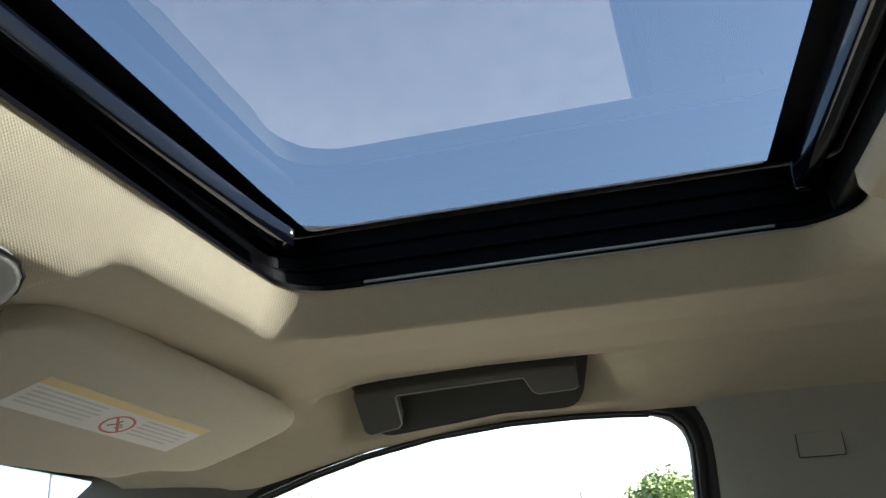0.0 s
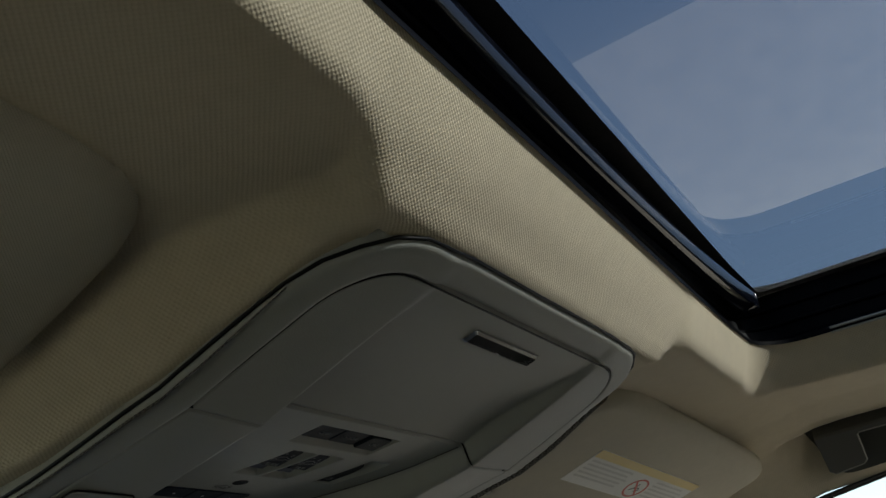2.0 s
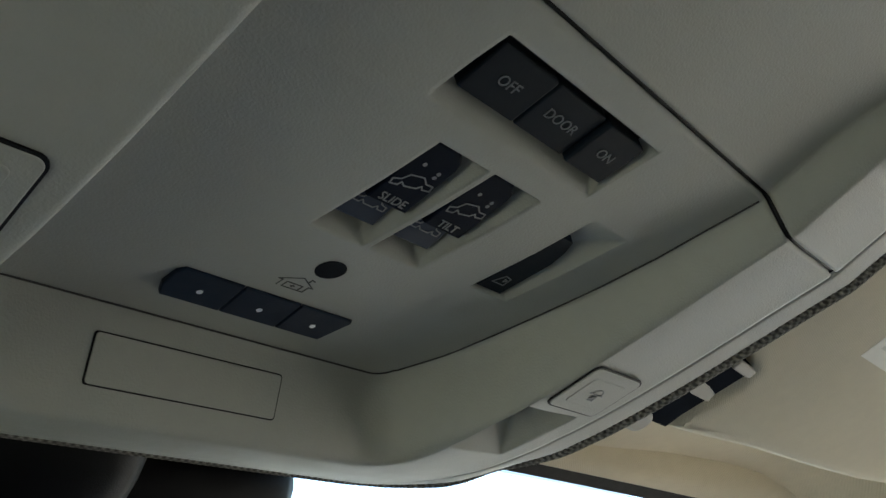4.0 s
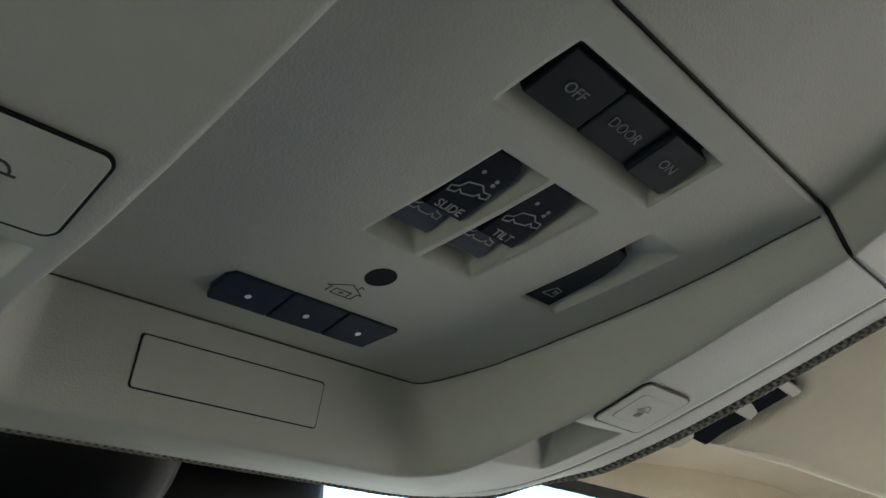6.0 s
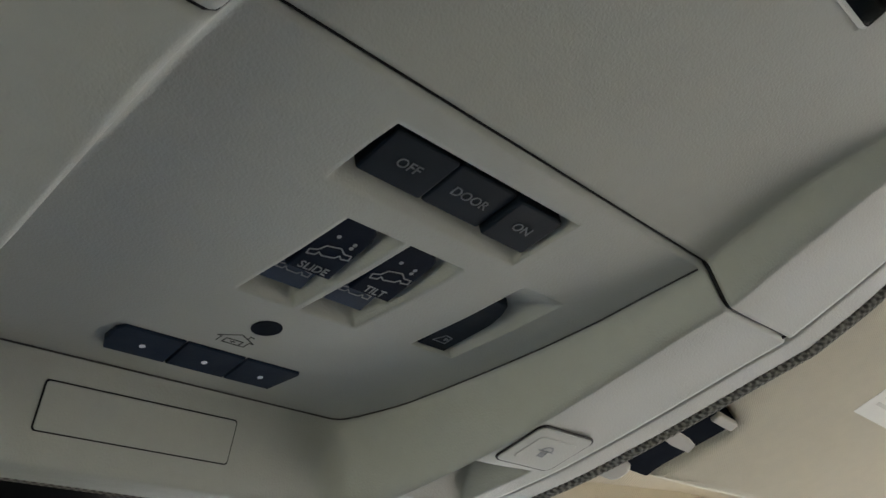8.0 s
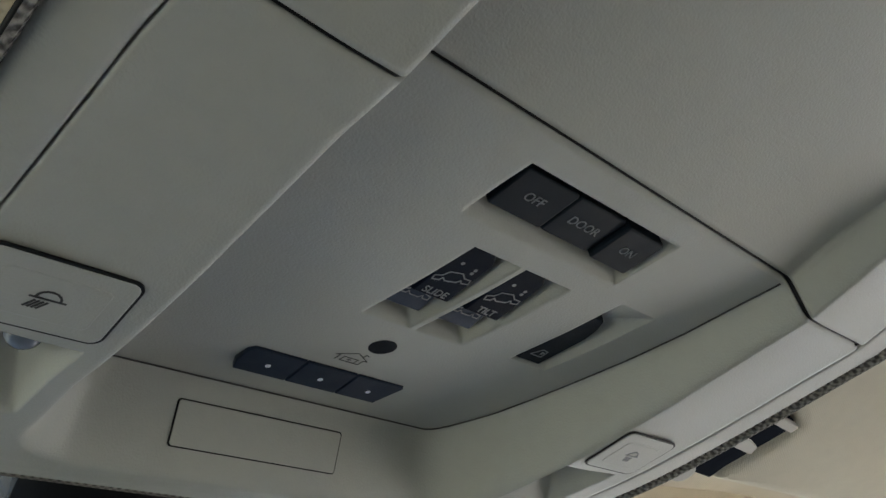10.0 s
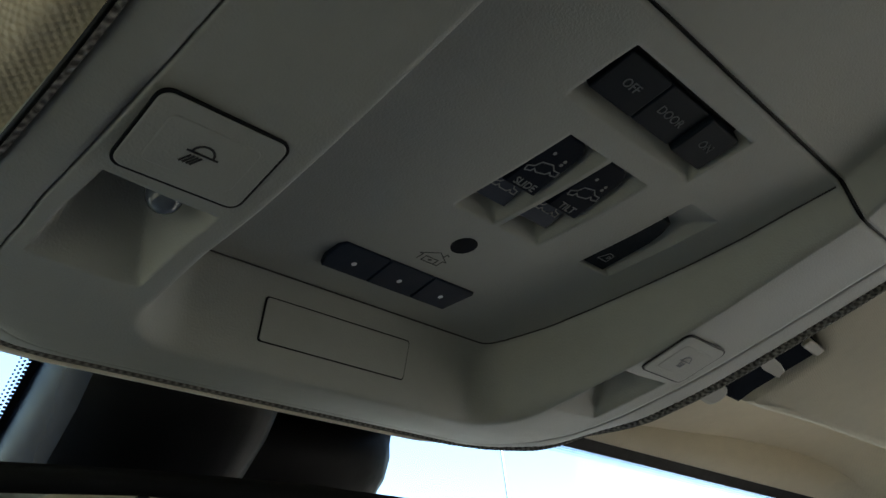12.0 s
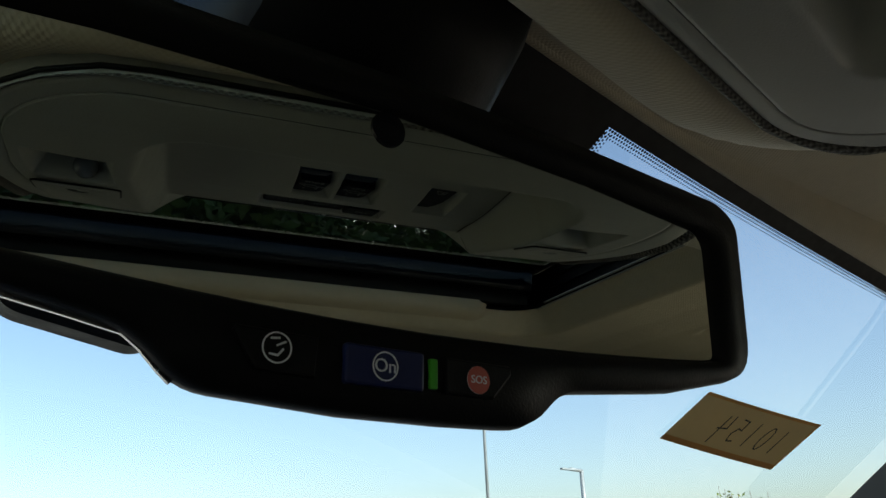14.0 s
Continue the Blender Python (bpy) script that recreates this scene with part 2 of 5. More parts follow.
def rounded_rect(x0, x1, y0, y1, r, n=6):
    """Outline, anticlockwise, from the lower right corner."""
    r = min(r, (x1 - x0) / 2 - 1e-5, (y1 - y0) / 2 - 1e-5)
    pts = []
    for cx, cy, a0 in ((x1 - r, y0 + r, -90), (x1 - r, y1 - r, 0), (x0 + r, y1 - r, 90), (x0 + r, y0 + r, 180)):
        for i in range(n + 1):
            a = radians(a0 + 90 * i / n)
            pts.append((cx + r * math.cos(a), cy + r * math.sin(a)))
    return pts


def slab_bm(outline, thick, bevel=0.0006, crown=0.0, m=None, back=True):
    """A plate from an anticlockwise outline in local x, y; its face at z = thick, its edge rounded."""
    bm = bmesh.new()
    cx = sum(p[0] for p in outline) / len(outline)
    cy = sum(p[1] for p in outline) / len(outline)

    def inset(d):
        out = []
        n = len(outline)
        for i, p in enumerate(outline):
            a, b = Vector(outline[i - 1]), Vector(outline[(i + 1) % n])
            t = (b - a)
            nrm = Vector((t.y, -t.x)).normalized() if t.length > 1e-9 else Vector((0, 0))
            out.append((p[0] - nrm.x * d, p[1] - nrm.y * d))
        return out
    loops = [(outline, 0.0), (outline, thick - bevel), (inset(bevel * 0.3), thick - bevel * 0.3), (inset(bevel), thick)]
    rings = [[bm.verts.new((x, y, z)) for x, y in o] for o, z in loops]
    if crown:
        rings.append([bm.verts.new((cx + (x - cx) * 0.5, cy + (y - cy) * 0.5, thick + crown)) for x, y in inset(bevel)])
    n = len(outline)
    for a, b in zip(rings, rings[1:]):
        for i in range(n):
            j = (i + 1) % n
            bm.faces.new((a[i], a[j], b[j], b[i]))
    bm.faces.new(rings[-1])
    if back:
        bm.faces.new(list(reversed(rings[0])))
    if m is not None:
        bm.transform(m)
    return bm


def box_bm(x0, x1, y0, y1, z0, z1, bevel=0.0, m=None):
    bm = bmesh.new()
    bmesh.ops.create_cube(bm, size=1)
    bm.transform(Matrix.Translation(((x0 + x1) / 2, (y0 + y1) / 2, (z0 + z1) / 2)) @ Matrix.Diagonal((x1 - x0, y1 - y0, z1 - z0, 1)))
    if bevel:
        bmesh.ops.bevel(bm, geom=bm.edges[:], offset=bevel, segments=2, affect="EDGES", profile=0.7)
    if m is not None:
        bm.transform(m)
    return bm


def disc_bm(r, thick, m=None, n=24):
    return slab_bm([(r * math.cos(2 * math.pi * i / n), r * math.sin(2 * math.pi * i / n)) for i in range(n)], thick, min(r, thick) * 0.25, m=m)


def ring_bm(r0, r1, thick, m=None, n=32):
    bm = bmesh.new()
    cols = []
    for i in range(n):
        a = 2 * math.pi * i / n
        c, s = math.cos(a), math.sin(a)
        cols.append([bm.verts.new(v) for v in ((r0 * c, r0 * s, 0), (r0 * c, r0 * s, thick), (r1 * c, r1 * s, thick), (r1 * c, r1 * s, 0))])
    for i in range(n):
        a, b = cols[i], cols[(i + 1) % n]
        for k in range(3):
            bm.faces.new((a[k], a[k + 1], b[k + 1], b[k]))
    if m is not None:
        bm.transform(m)
    return bm


def tube(name, points, radius, mat, parent=None, closed=False, sides=10, label="", taper=None):
    """A swept round bar along points."""
    pts = [Vector(p) for p in points]
    n = len(pts)
    verts, faces = [], []
    for i, p in enumerate(pts):
        if closed:
            t = pts[(i + 1) % n] - pts[i - 1]
        else:
            t = pts[min(i + 1, n - 1)] - pts[max(i - 1, 0)]
        t.normalize()
        up = Vector((0, 0, 1)) if abs(t.z) < 0.9 else Vector((1, 0, 0))
        a = t.cross(up).normalized()
        b = t.cross(a)
        r = radius if taper is None else radius + (taper - radius) * i / (n - 1)
        for k in range(sides):
            w = 2 * math.pi * k / sides
            verts.append(p + a * (r * math.cos(w)) + b * (r * math.sin(w)))
    for i in range(n if closed else n - 1):
        j = (i + 1) % n
        for k in range(sides):
            l = (k + 1) % sides
            faces.append((i * sides + k, i * sides + l, j * sides + l, j * sides + k))
    if not closed:
        faces.append(tuple(range(sides - 1, -1, -1)))
        faces.append(tuple((n - 1) * sides + k for k in range(sides)))
    return mesh_object(name, verts, faces, mat, parent, True, label)


def stroke_bm(lines, width, thick, m):
    """Thin raised print: each line a chain of (x, y)."""
    bm = bmesh.new()
    for line in lines:
        for (xa, ya), (xb, yb) in zip(line, line[1:]):
            d = Vector((xb - xa, yb - ya))
            if d.length < 1e-7:
                continue
            nrm = Vector((-d.y, d.x)).normalized() * (width / 2)
            e = d.normalized() * (width * 0.3)
            q = [(xa - e.x + nrm.x, ya - e.y + nrm.y), (xa - e.x - nrm.x, ya - e.y - nrm.y), (xb + e.x - nrm.x, yb + e.y - nrm.y), (xb + e.x + nrm.x, yb + e.y + nrm.y)]
            lo = [bm.verts.new((x, y, 0)) for x, y in q]
            hi = [bm.verts.new((x, y, thick)) for x, y in q]
            bm.faces.new(hi)
            for i in range(4):
                j = (i + 1) % 4
                bm.faces.new((lo[i], lo[j], hi[j], hi[i]))
    bm.transform(m)
    return bm


def lettering(name, text, size, m, mat, parent, label="", mirrored=False, thick=0.0001):
    cu = bpy.data.curves.new(name, "FONT")
    cu.body = text
    cu.size = size
    cu.align_x, cu.align_y = "CENTER", "CENTER"
    cu.extrude = thick
    cu.resolution_u = 3
    tmp = bpy.data.objects.new(name + "_curve", cu)
    scene.collection.objects.link(tmp)
    bpy.context.view_layer.update()
    me = bpy.data.meshes.new_from_object(tmp.evaluated_get(bpy.context.evaluated_depsgraph_get()))
    bpy.data.objects.remove(tmp)
    bpy.data.curves.remove(cu)
    if mirrored:
        me.transform(Matrix.Diagonal((-1, 1, 1, 1)))
    me.transform(m)
    me.materials.clear()
    me.materials.append(mat)
    me.name = name
    ob = new(name, me)
    ob.parent = parent
    if label:
        ob["label"] = label
    return ob


# ---------------------------------------------------------------- the roof lining's shape
def interp(x, knots):
    xs, ys = zip(*knots)
    return np.interp(x, xs, ys)


def centre(y):
    """The console's middle line, which wanders a little to the passenger's side towards the rear."""
    return interp(y, [(0.20, 0.031), (0.235, 0.029), (0.26, 0.0265), (0.33, 0.011), (0.345, 0.0085), (0.385, 0.005), (0.43, 0.0)])


def land(y):
    """Height of the console's underside along its flanks."""
    y = np.asarray(y, float)
    front = interp(y, [(0.329, 1.4225), (0.345, 1.4182), (0.362, 1.4140), (0.378, 1.4102), (0.392, 1.4070), (0.402, 1.4048), (0.412, 1.4028), (0.422, 1.4011), (0.432, 1.3998), (0.442, 1.3989), (0.454, 1.3982), (0.466, 1.3979), (0.478, 1.3981), (0.486, 1.3987), (0.493, 1.3996), (0.499, 1.4008), (0.504, 1.4026), (0.514, 1.4090)])
    return np.where(y > 0.329, front, 1.4225 - 0.48 * (y - 0.329))


def floor_z(y):
    """Height of the console's hollow middle."""
    y = np.asarray(y, float)
    front = interp(y, [(0.329, 1.4322), (0.345, 1.4296), (0.362, 1.4273), (0.380, 1.4258), (0.40, 1.4247), (0.42, 1.4239), (0.446, 1.4236), (0.48, 1.4239)])
    rear = land(y) + 0.0105 * smoothstep(0.238, 0.318, y)
    return np.where(y > 0.329, front, rear)


def hollow_width(y):
    return 0.0085 + 0.0065 * smoothstep(0.43, 0.462, y)


def hollow(s, y):
    """0 on the flanks, 1 in the hollow of the console."""
    s, y = np.broadcast_arrays(np.asarray(s, float), np.asarray(y, float))
    hw, front, r = 0.0815, 0.4765, 0.0215
    ax = np.where(s < 0, 0.0050 * np.clip((y - 0.26) / 0.15, 0, 1) - s, s)       # the driver-side wall stands nearer the middle
    qx, qy = ax - (hw - r), y - (front - r)
    d = np.where((qx > 0) & (qy > 0), np.hypot(qx, qy) - r, np.maximum(ax - hw, y - front))
    width = hollow_width(y)
    t = np.clip(-d / width, 0, 1)
    e, f = 0.36, 0.28                         # rounding at the lip and at the foot of the wall
    low = np.where(t < e, t * t / (2 * e), np.where(t < 1 - f, t - e / 2, 1 - e / 2 - f / 2 - (1 - t) ** 2 / (2 * f))) / (1 - e / 2 - f / 2)
    return np.clip(low, 0, 1)


def along_flank(y):
    """1 along the console's middle length, 0 at its rounded ends."""
    y = np.asarray(y, float)
    return smoothstep(0.268, 0.315, y) * (1 - smoothstep(0.435, 0.475, y))


def panel_reach(s, y):
    """How far the panels' edge stands out against the plain outline, by side."""
    return np.where(np.asarray(s) < 0, interp(y, [(0.30, 1.0), (0.35, 0.985), (0.40, 0.977), (0.44, 0.964)]), 1.0 + 0.020 * along_flank(y))


def rim_reach(s, y):
    """The same for the outer edge of the surround."""
    return np.where(np.asarray(s) < 0, interp(y, [(0.29, 0.990), (0.32, 0.985), (0.37, 0.966), (0.40, 0.953), (0.46, 0.933)]), 1.0 + 0.014 * along_flank(y))


def console_z(s, y):
    s = np.asarray(s, float)
    base = land(y) - 0.0012 * (1 - smoothstep(0.086, 0.116, np.abs(s)))
    z = base + (floor_z(y) - base) * hollow(s, y)
    edge = np.maximum(np.abs(s) - 0.118, 0) / 0.013
    turn = 0.0035 - 0.0032 * (s > 0) * along_flank(y)    # flatter along the passenger's flank
    return z + turn * np.clip(edge, 0, 1.2) ** 2


OPEN = dict(hx=0.382, front=0.2115, rear=-0.168, r=0.040)     # the roof opening in the lining


def skew(x):
    """The front edge of the opening runs a little rearward towards the driver."""
    return 0.028 * (np.clip(x, -0.42, 0.30) - 0.12)


def opening_distance(x, y):
    y = y - skew(x) * np.clip((y + 0.168) / 0.38, 0, 1)
    hx, r = OPEN["hx"], OPEN["r"]
    cy, hy = (OPEN["front"] + OPEN["rear"]) / 2, (OPEN["front"] - OPEN["rear"]) / 2
    qx, qy = np.abs(x) - (hx - r), np.abs(y - cy) - (hy - r)
    return np.hypot(np.maximum(qx, 0), np.maximum(qy, 0)) + np.minimum(np.maximum(qx, qy), 0) - r


TOP = [(-2.2, 1.40), (-1.6, 1.452), (-1.0, 1.482), (-0.5, 1.490), (0.19, 1.490), (0.215, 1.488), (0.228, 1.4835), (0.26, 1.4775), (0.30, 1.4735), (0.40, 1.4665), (0.50, 1.460), (0.58, 1.455)]
EDGE = [(-2.2, 1.34), (-1.6, 1.40), (-1.0, 1.425), (-0.3, 1.436), (-0.05, 1.4388), (0.10, 1.4408), (0.237, 1.4248), (0.343, 1.4005), (0.45, 1.402), (0.58, 1.414)]
DROP = [(0, 0), (0.40, 0), (0.46, 0.08), (0.50, 0.22), (0.54, 0.52), (0.57, 0.84), (0.586, 1.0), (0.7, 1.0)]
BULGE_T = [(0.2115, 1.5185), (0.2135, 1.5125), (0.217, 1.5040), (0.221, 1.4955), (0.225, 1.4882), (0.229, 1.4820), (0.2325, 1.4755), (0.2355, 1.4700), (0.241, 1.4685), (0.25, 1.4675), (0.329, 1.4310), (0.392, 1.4150), (0.44, 1.4075), (0.474, 1.4050), (0.488, 1.4055), (0.499, 1.4070), (0.5025, 1.4070), (0.506, 1.4048), (0.511, 1.4036), (0.516, 1.4045), (0.521, 1.4067), (0.526, 1.4090), (0.530, 1.4112), (0.534, 1.4160), (0.539, 1.4250), (0.546, 1.4380), (0.556, 1.4490), (0.565, 1.4555)]


def recess(x, y, y0, y1):
    """Hollow behind a grab handle."""
    ax = np.abs(x)
    a = smoothstep(0.507, 0.513, ax) * (1 - smoothstep(0.548, 0.574, ax))
    b = smoothstep(y0 - 0.012, y0 + 0.014, y) * (1 - smoothstep(y1 - 0.020, y1 + 0.016, y))
    return a * b


def lining_z(x, y):
    x, y = np.asarray(x, float), np.asarray(y, float)
    q = interp(np.abs(x), DROP)
    z = interp(y, TOP) * (1 - q) + interp(y, EDGE) * q
    s = np.abs(x - centre(y))
    s = s - 1.15 * np.clip(0.242 - y, 0, 0.034)
    s = s + 0.016 * (x < centre(y)) * (1 - smoothstep(0.222, 0.262, y))
    # the front corners of the bulge follow the console's rounded outline
    q = 0.4425 + np.hypot(np.maximum(s - 0.0715, 0), np.maximum(y - 0.4425, 0))
    k = smoothstep(0.435, 0.482, y) * (s > 0.0715)
    yb = y * (1 - k) + np.maximum(q, y) * k
    w = 1 - smoothstep(0.1325, 0.156, s)
    lip = 0.0285 * (1 - np.clip(opening_distance(x, y) / (0.011 + 0.014 * smoothstep(0.33, 0.39, np.abs(x))), 0, 1)) ** (1.4 - 0.35 * smoothstep(0.33, 0.39, np.abs(x)))
    b = interp(yb - skew(x) * (1 - smoothstep(0.215, 0.245, yb)), BULGE_T) + 0.004 * smoothstep(0.1315, 0.140, s) * smoothstep(0.24, 0.27, y)
    z = z + lip
    rolled = z * (1 - w) + b * w
    z = np.where(y - skew(x) > 0.2115, np.where(y < 0.27, rolled, np.minimum(z, rolled)), z)
    z = z + 0.034 * recess(x, y, 0.004, 0.240) + 0.034 * recess(x, y, -0.86, -0.64)
    return z


def outline_offset(d, counts):
    """The opening's outline grown by d."""
    return outline_box(OPEN["hx"] + d, OPEN["front"] + d, OPEN["rear"] - d, OPEN["r"] + d, counts)


def outline_box(hx, f, b, r, counts):
    """A rounded rectangle: front, passenger side, rear, driver side."""
    pts = []
    nf, ns, nc = counts
    for i in range(nf):
        pts.append((-hx + r + (2 * hx - 2 * r) * i / nf, f))
    for i in range(nc):
        a = radians(90 - 90 * i / nc)
        pts.append((hx - r + r * math.cos(a), f - r + r * math.sin(a)))
    for i in range(ns):
        pts.append((hx, f - r + (b + r - f + r) * i / ns))
    for i in range(nc):
        a = radians(-90 * i / nc)
        pts.append((hx - r + r * math.cos(a), b + r + r * math.sin(a)))
    for i in range(nf // 2):
        pts.append((hx - r - (2 * hx - 2 * r) * i / (nf // 2), b))
    for i in range(nc):
        a = radians(-90 - 90 * i / nc)
        pts.append((-hx + r + r * math.cos(a), b + r + r * math.sin(a)))
    for i in range(ns):
        pts.append((-hx, b + r + (f - b - 2 * r) * i / ns))
    for i in range(nc):
        a = radians(180 - 90 * i / nc)
        pts.append((-hx + r + r * math.cos(a), f - r + r * math.sin(a)))
    pts = np.array(pts)
    pts[:, 1] += skew(pts[:, 0]) * np.clip((pts[:, 1] + 0.168) / 0.38, 0, 1)
    return pts


COUNTS = (340, 90, 26)


def outer_boundary():
    """The lining's own outer edge, point for point with the opening's outline."""
    base = outline_offset(0.06, COUNTS)
    cy = 0.0175
    out = []
    for x, y in base:
        dx, dy = x / 0.44, (y - cy) / 0.245
        k = max(abs(dx), abs(dy))
        ux, uy = dx / k, dy / k
        X = ux * 0.586
        if uy > 0:
            Y = cy + uy * (0.553 - 0.27 * X * X)
        else:
            Y = cy + uy * 2.0
        out.append((X, Y))
    return np.array(out)


def build_headliner():
    loops = [outline_offset(d, COUNTS) for d in (-0.001, 0.0, 0.0008, 0.002, 0.004, 0.007, 0.010, 0.014, 0.018, 0.022, 0.026, 0.030, 0.034, 0.038, 0.042, 0.046, 0.050, 0.055, 0.060)]
    outer = outer_boundary()
    steps = 76
    for k in range(1, steps + 1):
        f = k / steps
        loops.append(loops[18] * (1 - f) + outer * f)
    P = np.array(loops)
    X, Y = P[..., 0], P[..., 1]
    Z = lining_z(X, Y)
    Z[0] += 0.002
    n, m = X.shape
    verts = np.stack([X, Y, Z], -1).reshape(-1, 3)
    S = np.abs(X - centre(Y))
    inside = (S < 0.122) & (Y > 0.243) & (Y < 0.494) & (np.hypot(np.maximum(S - 0.0715, 0), np.maximum(Y - 0.4425, 0)) < 0.050)
    faces = []
    for i in range(n - 1):
        for j in range(m):
            l = (j + 1) % m
            if inside[i, j] and inside[i + 1, j] and inside[i, l] and inside[i + 1, l]:
                continue
            faces.append((i * m + j, i * m + l, (i + 1) * m + l, (i + 1) * m + j))
    ob = mesh_object("headliner", verts.tolist(), faces, FABRIC)
    return tagged(ob, "beige woven fabric headliner with roof opening and console bulge", "headliner", kind="structure")


build_headliner()


# ---------------------------------------------------------------- overhead console
console = thing("overhead_console", "warm grey plastic overhead console with switches and map lights", "overhead console")


def at_console(s, y, lift=0.0, spin=0.0):
    """Frame on the console's skin: x to the passenger, y rearward, z down into the cabin."""
    e = 0.0015
    z = float(console_z(s, y))
    dzdy = float(console_z(s, y + e) - console_z(s, y - e)) / (2 * e)
    yaxis = Vector((0, -1, -dzdy)).normalized()
    xaxis = Vector((1, 0, 0))
    zaxis = xaxis.cross(yaxis)
    m = Matrix((xaxis, yaxis, zaxis)).transposed().to_4x4()
    m.translation = Vector((s + float(centre(y)), y, z)) + zaxis * lift
    return m @ Matrix.Rotation(radians(spin), 4, "Z")


def rounded_half_width(y, w, y0, y1, r0, r1):
    """Half width of a rounded rectangle at y."""
    if y < y0 + r0:
        t = (y0 + r0 - y)
        return w - r0 + math.sqrt(max(0, r0 * r0 - t * t))
    if y > y1 - r1:
        t = y - (y1 - r1)
        return w - r1 + math.sqrt(max(0, r1 * r1 - t * t))
    return w


POCKETS = []        # (s0, s1, y0, y1, depth at front, depth at rear)


WELLS = []          # (s0, s1, y0, y1, slopes at s0, s1, y0, y1, depth)


def pocket_depth(s, y):
    d = np.zeros(np.broadcast(s, y).shape)
    for s0, s1, y0, y1, ka, kb, kc, kd, deep in WELLS:
        p = np.minimum.reduce([(s - s0) * ka, (s1 - s) * kb, (y - y0) * kc, (y1 - y) * kd, np.full(d.shape, deep)])
        d = np.maximum(d, p)
    for s0, s1, y0, y1, d0, d1 in POCKETS:
        ins = (s >= s0) & (s <= s1) & (y >= y0) & (y <= y1)
        f = np.clip((y1 - y) / (y1 - y0), 0, 1)
        d = np.where(ins, d0 + (d1 - d0) * f, d)
    return d


def lines(a, b, step, marks):
    out = list(np.linspace(a, b, int(round((b - a) / step)) + 1))
    for v in marks:
        if a < v < b:
            out += [v - 0.00025, v + 0.00025]
    out = sorted(out)
    keep = [out[0]]
    for v in out[1:]:
        if v - keep[-1] > 0.0002:
            keep.append(v)
    return np.array(keep)


def console_panel(name, y0, y1, w, r0, r1, mat, label=""):
    ms = [p[0] for p in POCKETS + WELLS] + [p[1] for p in POCKETS + WELLS]
    my = [p[2] for p in POCKETS + WELLS] + [p[3] for p in POCKETS + WELLS]
    S, Ys = lines(-w, w, 0.0011, ms), lines(y0, y1, 0.0011, my)
    n, m = len(Ys), len(S)
    X = np.zeros((n, m))
    for i, y in enumerate(Ys):
        hw = rounded_half_width(y, w, y0, y1, r0, r1)
        k = np.abs(S)
        for side in (-1, 1):
            hs = hw * float(panel_reach(side, y))
            fix = min(0.108, hs * 0.8) if hs < 0.109 else 0.108
            X[i] = np.where(np.sign(S) == side, side * np.where(k <= fix, k, fix + (k - fix) * (hs - fix) / (w - fix)), X[i])
    Y = np.repeat(Ys[:, None], m, 1)
    Z = console_z(X, Y) + pocket_depth(X, Y)
    verts = np.stack([X + centre(Y), Y, Z], -1).reshape(-1, 3).tolist()
    faces = [(i * m + j, (i + 1) * m + j, (i + 1) * m + j + 1, i * m + j + 1) for i in range(n - 1) for j in range(m - 1)]
    rim = [j for j in range(m)] + [i * m + m - 1 for i in range(1, n)] + [(n - 1) * m + j for j in range(m - 2, -1, -1)] + [i * m for i in range(n - 2, 0, -1)]
    first = len(verts)
    verts += [(verts[k][0], verts[k][1], verts[k][2] + 0.014) for k in rim]
    q = len(rim)
    faces += [(rim[k], rim[(k + 1) % q], first + (k + 1) % q, first + k) for k in range(q)]
    return mesh_object(name, verts, faces, mat, console, True, label)


